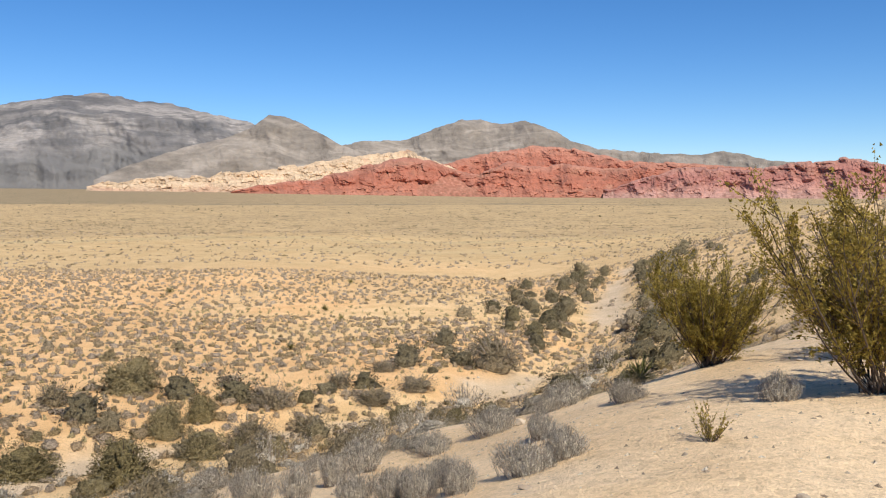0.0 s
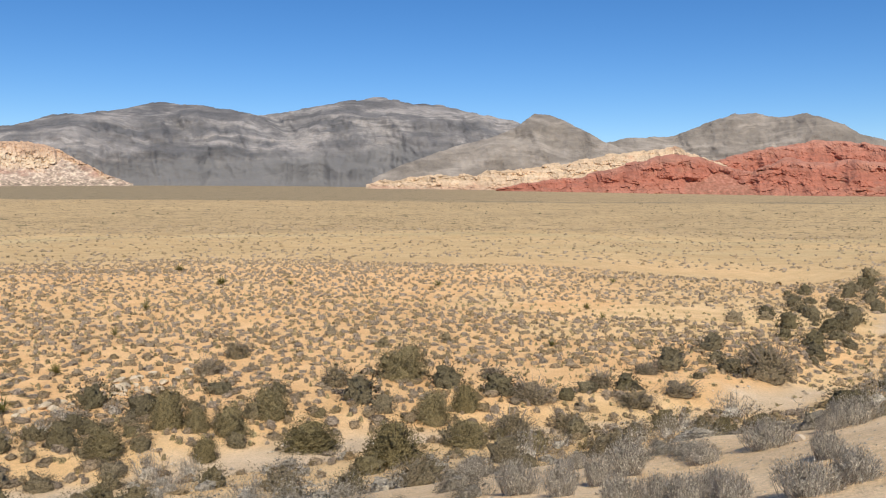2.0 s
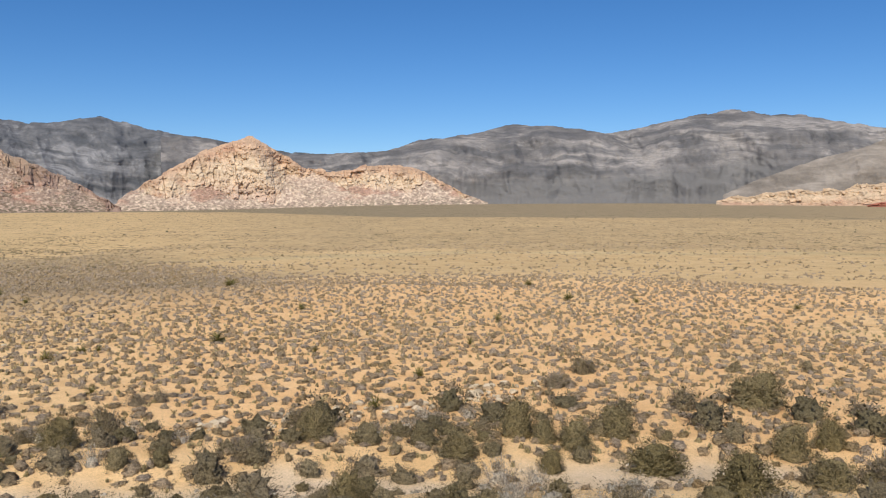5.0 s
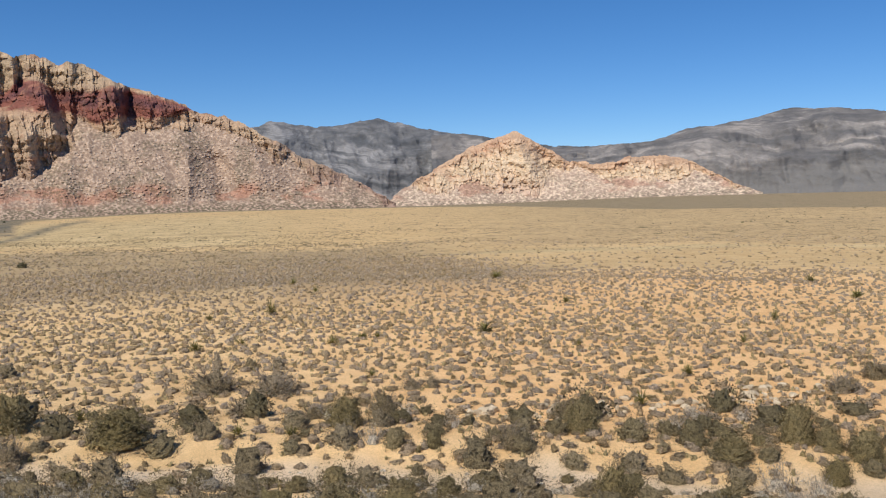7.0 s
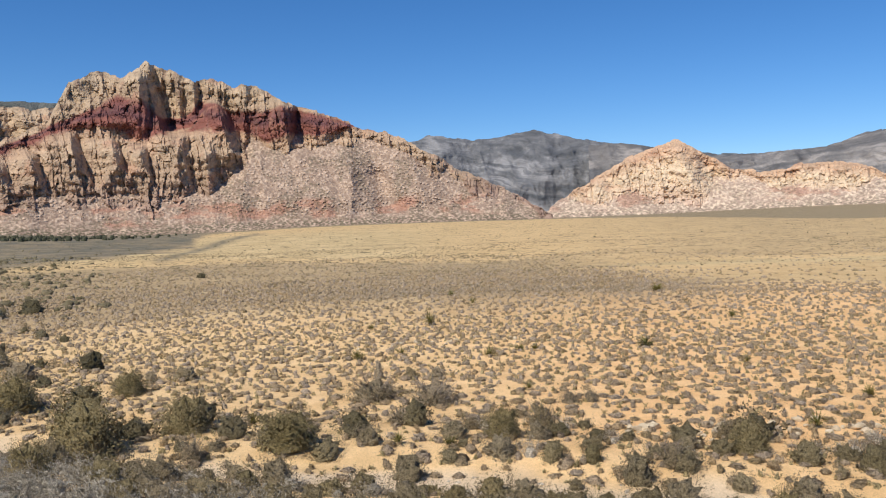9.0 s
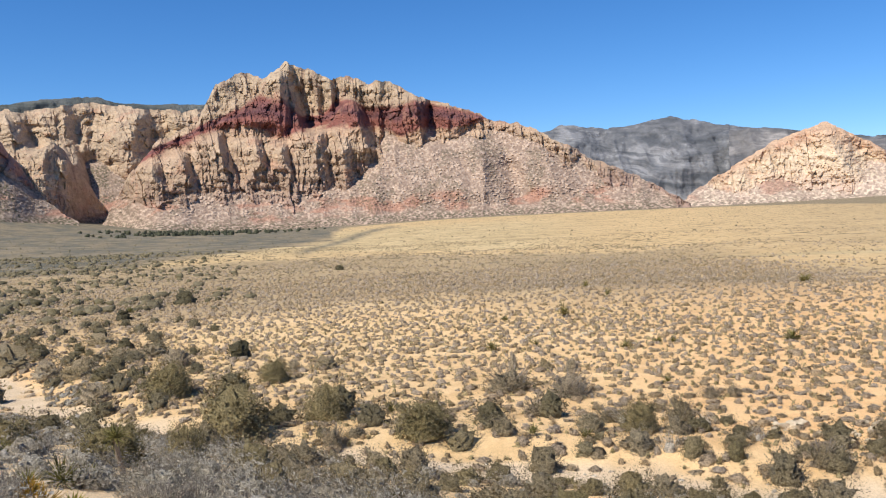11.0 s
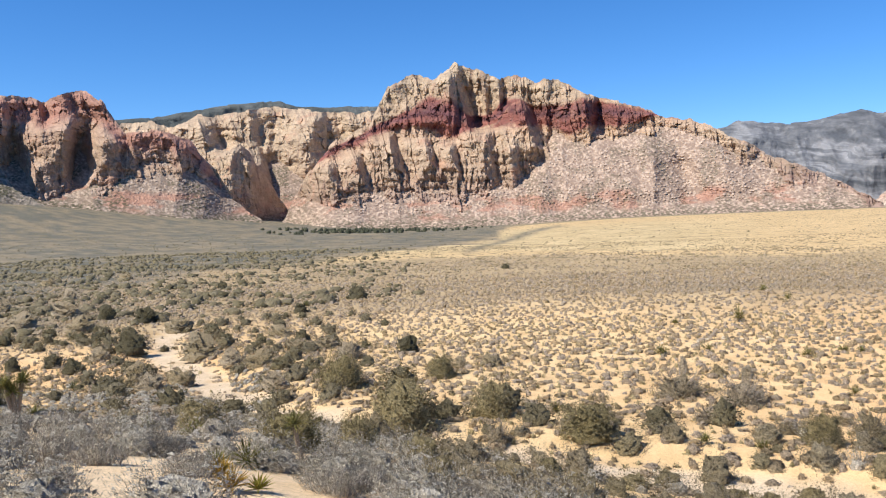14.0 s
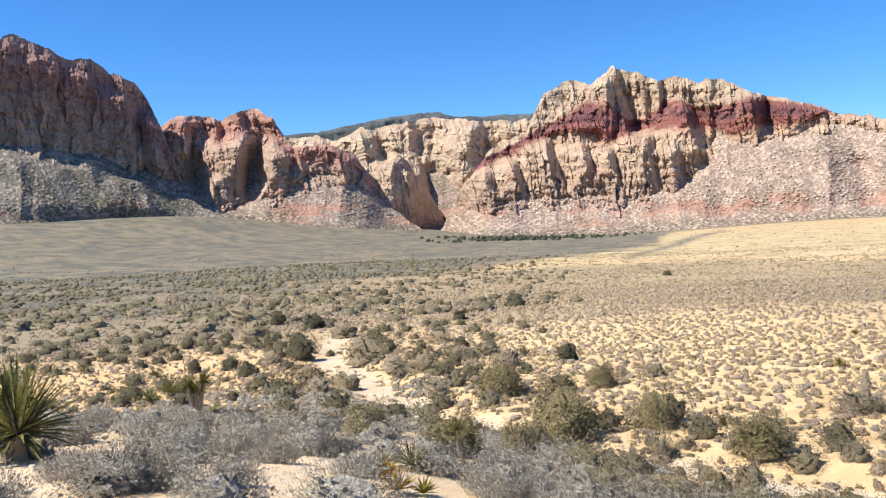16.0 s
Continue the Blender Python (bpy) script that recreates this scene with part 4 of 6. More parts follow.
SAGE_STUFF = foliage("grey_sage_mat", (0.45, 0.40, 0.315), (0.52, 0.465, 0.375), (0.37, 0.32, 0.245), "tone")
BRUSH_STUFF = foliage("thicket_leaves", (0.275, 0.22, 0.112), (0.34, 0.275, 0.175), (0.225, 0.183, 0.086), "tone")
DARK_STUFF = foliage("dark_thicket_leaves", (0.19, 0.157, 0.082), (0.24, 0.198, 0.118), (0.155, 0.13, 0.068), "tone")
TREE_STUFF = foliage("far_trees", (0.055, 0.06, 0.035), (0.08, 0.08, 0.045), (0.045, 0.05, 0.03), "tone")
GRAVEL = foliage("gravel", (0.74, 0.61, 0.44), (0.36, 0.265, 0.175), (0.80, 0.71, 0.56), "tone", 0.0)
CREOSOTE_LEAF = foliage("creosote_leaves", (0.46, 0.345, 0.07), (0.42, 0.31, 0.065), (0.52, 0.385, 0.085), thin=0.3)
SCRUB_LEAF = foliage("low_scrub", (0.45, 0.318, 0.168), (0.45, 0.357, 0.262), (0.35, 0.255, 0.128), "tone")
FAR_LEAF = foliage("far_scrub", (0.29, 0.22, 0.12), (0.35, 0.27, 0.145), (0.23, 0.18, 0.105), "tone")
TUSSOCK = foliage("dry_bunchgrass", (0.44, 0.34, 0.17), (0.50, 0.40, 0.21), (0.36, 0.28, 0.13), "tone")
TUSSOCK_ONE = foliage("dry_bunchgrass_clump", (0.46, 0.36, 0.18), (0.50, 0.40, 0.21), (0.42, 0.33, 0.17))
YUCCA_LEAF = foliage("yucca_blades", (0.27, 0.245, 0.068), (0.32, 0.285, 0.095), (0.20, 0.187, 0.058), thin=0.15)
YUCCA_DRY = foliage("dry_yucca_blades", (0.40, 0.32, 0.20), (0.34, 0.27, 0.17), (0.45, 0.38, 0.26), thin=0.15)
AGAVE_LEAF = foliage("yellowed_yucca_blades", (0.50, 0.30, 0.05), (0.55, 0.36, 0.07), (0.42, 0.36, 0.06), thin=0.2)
GREY_WOOD = bark("grey_twigs", (0.27, 0.23, 0.19), (0.42, 0.36, 0.30))
DARK_WOOD = bark("dark_stems", (0.09, 0.065, 0.05), (0.17, 0.13, 0.10))
TRUNK_WOOD = bark("shaggy_trunk", (0.20, 0.155, 0.11), (0.33, 0.27, 0.19))


# ---------------------------------------------------------------- plants: shapes
def crown_normals(v, f):
    """Leaves of one crown share its rounded shading: normals that point out of the plant, and faces wound to suit."""
    out = v * (1, 1, 0.8) - (0, 0, 0.02)
    out = out / (np.linalg.norm(out, axis=1)[:, None] + 1e-6) + (0, 0, 0.3)
    a, b, c = v[f[:, 0]], v[f[:, 1]], v[f[:, 2]]
    face = np.cross(b - a, c - a)
    turn = (face * (out[f[:, 0]] + out[f[:, 1]] + out[f[:, 2]])).sum(1) < 0
    f = np.where(turn[:, None], f[:, ::-1], f)
    face = np.where(turn[:, None], -face, face)
    face /= np.linalg.norm(face, axis=1)[:, None] + 1e-12
    own = np.zeros(v.shape)
    for k in range(3):
        np.add.at(own, f[:, k], face)
    own /= np.linalg.norm(own, axis=1)[:, None] + 1e-9
    n = 0.6 * out / np.linalg.norm(out, axis=1)[:, None] + 0.4 * own
    return f, n / np.linalg.norm(n, axis=1)[:, None]


class Tris:
    """Collects loose triangles."""

    def __init__(self, seed):
        self.v, self.f, self.n = [], [], 0
        self.rng = np.random.default_rng(seed)

    def add(self, verts, faces):
        verts = np.asarray(verts, float)
        self.v.append(verts)
        self.f.append(np.asarray(faces) + self.n)
        self.n += len(verts)

    def tube(self, path, r0, r1, sides=3):
        path = np.asarray(path, float)
        n = len(path)
        d = np.gradient(path, axis=0)
        d /= np.linalg.norm(d, axis=1)[:, None] + 1e-9
        side = np.cross(d, (0.31, 0.87, 0.37))
        side /= np.linalg.norm(side, axis=1)[:, None] + 1e-9
        up = np.cross(side, d)
        rad = np.linspace(r0, r1, n)[:, None]
        rings = [path + rad * (math.cos(k * 2 * math.pi / sides) * side + math.sin(k * 2 * math.pi / sides) * up) for k in range(sides)]
        v = np.stack(rings, 1).reshape(-1, 3)
        f = []
        for i in range(n - 1):
            for k in range(sides):
                a, b = i * sides + k, i * sides + (k + 1) % sides
                f += [(a, b, b + sides), (a, b + sides, a + sides)]
        self.add(v, f)

    def leaves(self, at, size, along=None, slim=0.6):
        """One triangle a leaf, turned at random or laid along a direction."""
        at = np.asarray(at, float)
        n = len(at)
        g = self.rng
        d = g.normal(size=(n, 3)) if along is None else np.asarray(along) + g.normal(size=(n, 3)) * 0.35
        d /= np.linalg.norm(d, axis=1)[:, None] + 1e-9
        s = np.cross(d, g.normal(size=(n, 3)))
        s /= np.linalg.norm(s, axis=1)[:, None] + 1e-9
        L = (size * g.uniform(0.6, 1.4, n))[:, None]
        v = np.stack([at - s * L * slim / 2, at + s * L * slim / 2, at + d * L], 1).reshape(-1, 3)
        self.add(v, np.arange(3 * n).reshape(-1, 3))

    def scales(self, at, out, size):
        """Sprigs that face outwards, as on the outside of a crown."""
        at, out = np.asarray(at, float), np.asarray(out, float)
        n, g = len(at), self.rng
        w = out + g.normal(size=(n, 3)) * 0.45
        u = np.cross(w, g.normal(size=(n, 3)))
        u /= np.linalg.norm(u, axis=1)[:, None] + 1e-9
        w = np.cross(u, w)
        w /= np.linalg.norm(w, axis=1)[:, None] + 1e-9
        L = (size * g.uniform(0.6, 1.4, n))[:, None]
        v = np.stack([at - u * L * 0.45, at + u * L * 0.45 + w * L * 0.1, at + w * L * 0.8], 1).reshape(-1, 3)
        self.add(v, np.arange(3 * n).reshape(-1, 3))

    def arrays(self):
        return np.concatenate(self.v), np.concatenate(self.f)

    def mesh(self, name, material):
        return mesh_of(name, *self.arrays(), material)

    def crown(self, name, material):
        v, f = self.arrays()
        f, n = crown_normals(v, f)
        return mesh_of(name, v, f, material, False, n)


def bow(a, b, lift, rng, n=4):
    """A bent path from a to b."""
    t = np.linspace(0, 1, n)[:, None]
    mid = (np.asarray(a) + b) / 2 + np.array([0, 0, lift]) + rng.normal(size=3) * 0.03
    return (1 - t) ** 2 * np.asarray(a) + 2 * t * (1 - t) * mid + t ** 2 * np.asarray(b)


class Crown:
    """A rounded, lobed crown 1 wide and 1 high: a closed body of leaf mass and sprigs that stand out from it."""

    def __init__(self, tris, seed, wide=0.44, tall=0.86, rough=0.3, blunt=0.6):
        self.t, self.seed, self.size, self.rough, self.blunt = tris, seed, (wide, wide, tall), rough, blunt

    def at(self, a, p):
        c, z = np.cos(p) ** self.blunt, np.sin(p)
        x, y = np.cos(a) * c, np.sin(a) * c
        k = self.seed * 3.7
        lobes = fbm(x * 1.5 + z * 1.1 + k, y * 1.5 + z * 0.8 - k, self.seed % 97, 2)
        fine = vnoise(x * 5 + z * 3 + k, y * 5 - z * 2 + k, self.seed % 89)
        rad = 1 + self.rough * (2.2 * (lobes - 0.5) + 0.7 * (fine - 0.5))
        return np.stack([x, y, z], -1) * rad[..., None] * self.size

    def body(self, rings, segs, fill=0.93, ragged=0.42):
        a, p = np.meshgrid(np.arange(segs) * 2 * math.pi / segs, np.linspace(0, 1.25, rings), indexing="xy")
        v = self.at(a + 0.5 * (np.arange(rings) % 2)[:, None] * 2 * math.pi / segs, p) * fill * self.t.rng.uniform(1 - ragged, 1.0, (rings, segs, 1))
        v[0, :, 2] = -0.04
        top = self.at(np.array([0.0]), np.array([1.5]))[0] * fill
        i, j = np.meshgrid(np.arange(rings - 1), np.arange(segs), indexing="ij")
        b = i * segs + (j + 1) % segs
        f = np.concatenate([np.stack([i * segs + j, b, b + segs], -1).reshape(-1, 3), np.stack([i * segs + j, b + segs, i * segs + j + segs], -1).reshape(-1, 3)])
        last = (rings - 1) * segs
        cap = [(last + k, last + (k + 1) % segs, rings * segs) for k in range(segs)]
        self.t.add(np.concatenate([v.reshape(-1, 3), [top]]), np.concatenate([f, cap]))
        return self

    def sprigs(self, n, size, upward=0.5, slim=0.45, reach=(0.9, 1.1), flat=0.5):
        g = self.t.rng
        a, p = g.uniform(0, 2 * math.pi, n), np.arcsin(g.uniform(0.05, 0.99, n))
        v = self.at(a, p)
        out = v / np.linalg.norm(v, axis=1)[:, None]
        v = v * g.uniform(*reach, (n, 1))
        k = int(n * flat)
        self.t.scales(v[:k], out[:k], size)
        self.t.leaves(v[k:], size, out[k:] + (0, 0, upward), slim)
        return self


def bush_shape(seed, rings, segs, sprigs, leaf, stems=0, rough=0.3, wide=0.45, tall=0.88, fill=0.84, reach=(0.72, 1.04)):
    """Wood and leaves of a rounded bush, leafy to the ground, with bare stems showing at its edge."""
    wood, leaf_t = Tris(seed), Tris(seed + 1)
    g = wood.rng
    crown = Crown(leaf_t, seed, wide, tall, rough).body(rings, segs, fill).sprigs(sprigs, leaf, reach=reach)
    for k in range(stems):
        tip = crown.at(np.array([g.uniform(0, 6.28)]), np.array([g.uniform(0.3, 1.4)]))[0] * g.uniform(1.0, 1.12)
        wood.tube(bow((g.normal() * 0.05, g.normal() * 0.05, -0.03), tip, 0.05, g, 5), 0.011, 0.003)
    return wood, leaf_t


def twig_shape(seed, stems, leaves_each, leaf, up=0.75, slim=0.22, heart=0.0):
    """Wood and leaves of a twiggy grey bush, 1 wide and 1 high."""
    wood, leaf_t = Tris(seed), Tris(seed + 1)
    g = wood.rng
    p1, p2 = g.uniform(0, 6.28, 2)
    for k in range(stems):
        a, tilt = g.uniform(0, 2 * math.pi), g.uniform(0.03, 1.0) ** 0.7
        lop = 1 + 0.2 * math.sin(2 * a + p1) + 0.15 * math.sin(3 * a + p2)
        rr, h = 0.47 * math.sin(tilt * 1.35) * lop, (0.35 + up * math.cos(tilt * 1.3)) * g.uniform(0.7, 1.0)
        tip = np.array([rr * math.cos(a), rr * math.sin(a), h])
        foot = rr * g.uniform(0.1, 0.75)
        path = bow((foot * math.cos(a) + g.normal() * 0.04, foot * math.sin(a) + g.normal() * 0.04, -0.03), tip, -0.02, g, 4)
        if k % 3 == 0:
            wood.tube(path, 0.009, 0.003)
        t = g.uniform(0.35, 1.02, leaves_each)[:, None]
        at = path[0] * (1 - t) + tip * t + g.normal(size=(leaves_each, 3)) * 0.035
        leaf_t.leaves(at, leaf, (tip - path[0]) / np.linalg.norm(tip - path[0]) + np.array([0, 0, 0.35]), slim)
    if heart:
        Crown(leaf_t, seed, 0.34, heart, 0.4).body(6, 11, 0.7, 0.3)
    return wood, leaf_t


def rosette(tris, centre, count, length, axis=(0, 0, 1), droop=0.25, lowest=-0.15, width=0.055):
    """Stiff pointed blades round a centre."""
    g = tris.rng
    axis = np.asarray(axis, float) / np.linalg.norm(axis)
    e1 = np.cross(axis, (0.3, 0.9, 0.1))
    e1 /= np.linalg.norm(e1)
    e2 = np.cross(axis, e1)
    for k in range(count):
        a = k * 2.39996 + g.normal() * 0.2
        h = lowest + (0.98 - lowest) * (k / count) ** 0.8 + g.normal() * 0.04
        out = math.cos(a) * e1 + math.sin(a) * e2
        h = min(max(h, -0.9), 0.995)
        d = out * math.sqrt(1 - h * h) + axis * h
        s = np.cross(d, axis)
        s /= np.linalg.norm(s) + 1e-9
        u = np.cross(s, d)
        L = length * g.uniform(0.75, 1.1)
        w = width * length * g.uniform(0.8, 1.2)
        p0 = np.asarray(centre) + d * 0.02 * length
        p1 = p0 + d * L * 0.5
        tip = p0 + d * L - np.array([0, 0, droop * L * (1 - h) * 0.4])
        v = [p0 - s * w * 0.5, p0 + s * w * 0.5, p1 - s * w * 0.6, p1 + s * w * 0.6, p1 - u * w * 0.35, p0 - u * w * 0.35, tip]
        tris.add(v, [(0, 5, 4), (0, 4, 2), (5, 1, 3), (5, 3, 4), (2, 4, 6), (4, 3, 6)])


def mesh_pair(shape, name, wood_mat, leaf_mat):
    wood, leaf = shape
    if not wood.v:
        return [("foliage", leaf.crown(name + "_foliage", leaf_mat))]
    return [("wood", wood.mesh(name + "_stems", wood_mat)), ("foliage", leaf.crown(name + "_foliage", leaf_mat))]


def plant(name, parts, x, y, wide, high, label, category, group="", turn=None, sink=0.03):
    """One plant: an empty at its foot with its parts."""
    root = new(name)
    turn = (x * 37.7 + y * 91.3) % 6.283 if turn is None else turn
    root.matrix_basis = Matrix.LocRotScale((x, y, land1(x, y) - sink), Euler((0, 0, turn)), (wide, wide, high))
    root.empty_display_size = 0.2
    for part_name, me in parts:
        new(part_name, me).parent = root
    return tagged(root, label, category, group)


# ---------------------------------------------------------------- plants: the ones that stand out
OAKS = [mesh_pair(bush_shape(100 + k, 13, 26, 4200, 0.034, 8, 0.32), "live_oak", DARK_WOOD, OAK_LEAF) for k in range(4)]
BRUSHES = [mesh_pair(bush_shape(200 + k, 9, 18, 2600, 0.034, 40, 0.45, fill=0.74, reach=(0.6, 1.06)), "thorn_brush", GREY_WOOD, BRUSH_LEAF) for k in range(4)]
FAR_BRUSHES = [mesh_pair(bush_shape(230 + k, 7, 14, 300, 0.055, 0, 0.4), "thorn_brush", GREY_WOOD, BRUSH_LEAF) for k in range(4)]
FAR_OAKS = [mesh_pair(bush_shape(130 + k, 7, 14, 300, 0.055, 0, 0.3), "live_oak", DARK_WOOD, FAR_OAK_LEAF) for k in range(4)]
SAGES = [mesh_pair(twig_shape(300 + k, 420, 20, 0.046, 0.52, 0.22), "sage", GREY_WOOD, SAGE_LEAF) for k in range(4)]
FAR_SAGES = [mesh_pair(twig_shape(310 + k, 80, 12, 0.06, 0.62, 0.28, 0.55), "sage", GREY_WOOD, SAGE_LEAF) for k in range(4)]
GRASSES = [[("rosette", twig_shape(340 + k, 12, 45, 0.30, 0.5, 0.05)[1].mesh("bunchgrass_blades", TUSSOCK_ONE))] for k in range(2)]


def yucca_parts(seed, heads, dry=12):
    t, d = Tris(seed), Tris(seed + 50)
    g = t.rng
    for k in range(heads):
        a = g.uniform(0, 6.28)
        c = (0.0, 0.0, 0.18) if k == 0 else (0.22 * math.cos(a), 0.22 * math.sin(a), 0.12 + 0.1 * g.uniform())
        rosette(t, c, 42 if k == 0 else 26, 0.62 if k == 0 else 0.42, (g.normal() * 0.15, g.normal() * 0.15, 1))
    rosette(d, (0, 0, 0.14), dry, 0.4, lowest=-0.6, droop=0.6)
    return [("rosette", t.mesh("yucca_blades", YUCCA_LEAF)), ("dry_skirt", d.mesh("yucca_dead_blades", YUCCA_DRY))]


YUCCAS = [yucca_parts(400 + k, 1 + k % 3) for k in range(4)]
OAK_SPOTS_A = [  # x, y, width, height
    (-63.6, -28.9, 1.5, 1.4), (-64.1, -26.3, 1.6, 1.4), (-58.2, -22.5, 1.7, 1.3), (-105.5, -36.5, 3.3, 2.3), (-69.0, -22.1, 3.4, 2.3),
    (-96.2, -29.0, 3.4, 2.3), (-17.1, -4.3, 1.1, 0.8), (-14.4, -2.2, 1.2, 0.8), (-42.3, -3.5, 2.5, 2.1), (-17.0, -1.3, 0.9, 0.8),
    (-30.7, -0.5, 3.0, 2.5), (-55.4, -0.3, 2.2, 1.4), (-43.7, 1.4, 1.8, 1.4), (-32.6, 2.9, 1.9, 1.6), (-7.2, 0.9, 0.6, 0.5), (-28.6, 5.7, 2.2, 1.4),
    (-8.9, 2.3, 0.6, 0.5), (-27.0, 12.9, 1.5, 1.2), (-12.0, 5.9, 0.9, 0.8), (-12.3, 6.7, 0.9, 0.8), (-21.9, 19.2, 1.5, 1.3), (-14.6, 13.7, 1.0, 1.0),
    (-16.6, 20.4, 1.4, 1.0), (-16.7, 23.5, 1.4, 1.6),
]
OAK_SPOTS_B = [  # x, y, width, height
    (-15.5, 23.4, 0.9, 1.0), (-14.1, 21.6, 0.9, 0.8), (-14.5, 23.7, 1.4, 1.1), (-14.2, 25.8, 1.6, 1.3), (-11.7, 23.7, 2.0, 1.1),
    (-8.1, 21.1, 1.8, 1.3), (-12.2, 33.4, 2.6, 1.7), (-9.2, 28.1, 1.5, 1.3), (-8.5, 29.9, 1.2, 1.2), (-6.7, 23.8, 1.4, 0.9),
]
for k, (x, y, w, h) in enumerate(OAK_SPOTS_A + OAK_SPOTS_B):
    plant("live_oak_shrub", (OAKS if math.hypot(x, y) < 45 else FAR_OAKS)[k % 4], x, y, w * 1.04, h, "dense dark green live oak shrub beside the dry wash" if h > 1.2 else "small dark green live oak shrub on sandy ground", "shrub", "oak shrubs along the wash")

BRUSH_SPOTS_A = [  # x, y, width, height
    (-124.6, -84.9, 4.5, 2.5), (-121.0, -70.0, 4.5, 2.0), (-144.5, -75.9, 4.5, 2.1), (-98.9, -50.3, 3.7, 1.6), (-170.1, -83.0, 4.5, 2.6),
    (-134.6, -61.9, 4.5, 2.6), (-103.3, -45.4, 4.5, 2.6), (-218.6, -89.0, 4.5, 2.6), (-116.8, -45.4, 4.5, 2.6), (-154.4, -59.8, 4.5, 2.6),
    (-88.1, -33.1, 3.7, 2.4), (-66.1, -23.6, 2.1, 1.5), (-222.0, -71.5, 4.5, 2.1), (-48.9, -15.5, 2.5, 1.7), (-47.1, -14.3, 1.9, 1.3),
    (-50.8, -13.6, 2.1, 1.4), (-88.3, -23.3, 3.6, 1.8), (-63.7, -15.2, 4.4, 2.2), (-56.6, -11.6, 2.3, 1.5), (-55.2, -9.6, 2.6, 1.5),
    (-45.5, -7.2, 1.8, 1.2), (-73.6, -10.9, 3.4, 1.2), (-61.7, -8.1, 2.0, 1.1), (-61.8, -6.2, 2.5, 1.2),
]
BRUSH_SPOTS_B = [  # x, y, width, height
    (-53.8, -3.9, 1.8, 1.5), (-47.1, 2.6, 1.0, 0.8), (-47.3, 4.3, 1.6, 0.9), (-27.9, 2.6, 1.0, 0.8), (-36.8, 11.5, 2.4, 1.3),
    (-41.9, 13.3, 0.8, 1.1), (-30.9, 10.6, 1.3, 0.7), (-40.9, 14.6, 0.9, 0.9), (-34.1, 13.2, 2.1, 1.2), (-39.9, 15.6, 1.1, 0.8),
    (-28.6, 12.5, 1.1, 0.6), (-27.8, 14.9, 1.3, 1.1), (-31.1, 18.1, 1.0, 0.6), (-31.0, 19.0, 0.8, 0.6), (-21.3, 15.8, 1.1, 0.9),
    (-23.9, 20.2, 1.3, 0.8), (-20.3, 31.5, 1.5, 0.8), (-20.8, 34.8, 1.4, 1.0), (-19.6, 42.4, 0.8, 0.8), (-14.2, 30.9, 1.4, 1.0),
    (-15.7, 39.9, 0.9, 0.6), (-13.1, 42.7, 0.9, 0.7), (-8.6, 34.5, 1.4, 0.7), (-5.8, 25.3, 1.7, 1.0),
]
BRUSH_SPOTS_C = [  # x, y, width, height
    (-6.3, 31.3, 1.8, 1.0), (-4.6, 29.0, 1.3, 0.8), (-4.2, 34.5, 1.4, 0.8), (-2.7, 32.7, 1.7, 0.7), (-2.6, 37.6, 1.3, 0.6), (-1.1, 34.7, 1.5, 0.7),
    (1.4, 57.8, 1.4, 1.0), (3.4, 59.3, 1.3, 0.8), (2.5, 38.9, 2.7, 1.7), (6.0, 66.5, 1.3, 0.9), (4.3, 40.7, 1.8, 1.2), (6.7, 47.2, 2.7, 1.9),
    (16.6, 102.7, 2.7, 1.1), (9.9, 57.2, 2.1, 2.4), (12.3, 67.8, 1.6, 1.4), (8.3, 45.4, 1.0, 0.9), (16.4, 80.0, 3.2, 1.6), (13.0, 60.5, 1.7, 1.8),
    (11.1, 49.4, 2.2, 1.3), (12.6, 51.3, 1.5, 1.4), (19.1, 73.5, 2.7, 1.4),
]
for k, (x, y, w, h) in enumerate(BRUSH_SPOTS_A + BRUSH_SPOTS_B + BRUSH_SPOTS_C):
    if x > 4 and float(to_line(np.array([x]), np.array([y]), WASH)[0]) < 1.9:
        continue   # the bed of the wash stays open
    plant("thorn_shrub", (BRUSHES if math.hypot(x, y) < 42 else FAR_BRUSHES)[k % 4], x, y, w * 1.1, h, "wide grey-green thorn shrub on the valley floor" if w > 2 else "open grey-brown thorn shrub on orange earth", "shrub", "thorn shrubs of the valley")

SAGE_SPOTS_A = [  # x, y, width, height
    (-6.9, -4.4, 0.5, 0.3), (-10.1, -6.3, 0.5, 0.3), (-13.2, -7.8, 0.6, 0.4), (-6.6, -3.8, 0.6, 0.4), (-10.9, -5.9, 0.6, 0.3),
    (-6.7, -3.4, 0.3, 0.3), (-41.5, -20.6, 1.5, 0.9), (-13.5, -6.4, 0.9, 0.4), (-6.9, -3.0, 0.3, 0.3), (-9.1, -3.9, 0.5, 0.4),
    (-14.6, -6.0, 0.8, 0.4), (-8.8, -3.3, 0.5, 0.3), (-14.5, -5.2, 0.6, 0.3), (-12.2, -3.9, 0.5, 0.3), (-10.3, -3.1, 0.5, 0.3),
    (-8.4, -2.3, 0.5, 0.3), (-10.5, -1.8, 0.4, 0.3), (-11.0, -1.3, 0.6, 0.3), (-7.9, -0.9, 0.5, 0.3), (-8.2, -0.6, 0.4, 0.3), (-7.7, -0.3, 0.5, 0.3),
    (-9.6, -0.1, 0.5, 0.3), (-8.1, 0.4, 0.4, 0.3), (-28.2, 12.8, 0.8, 0.6),
]
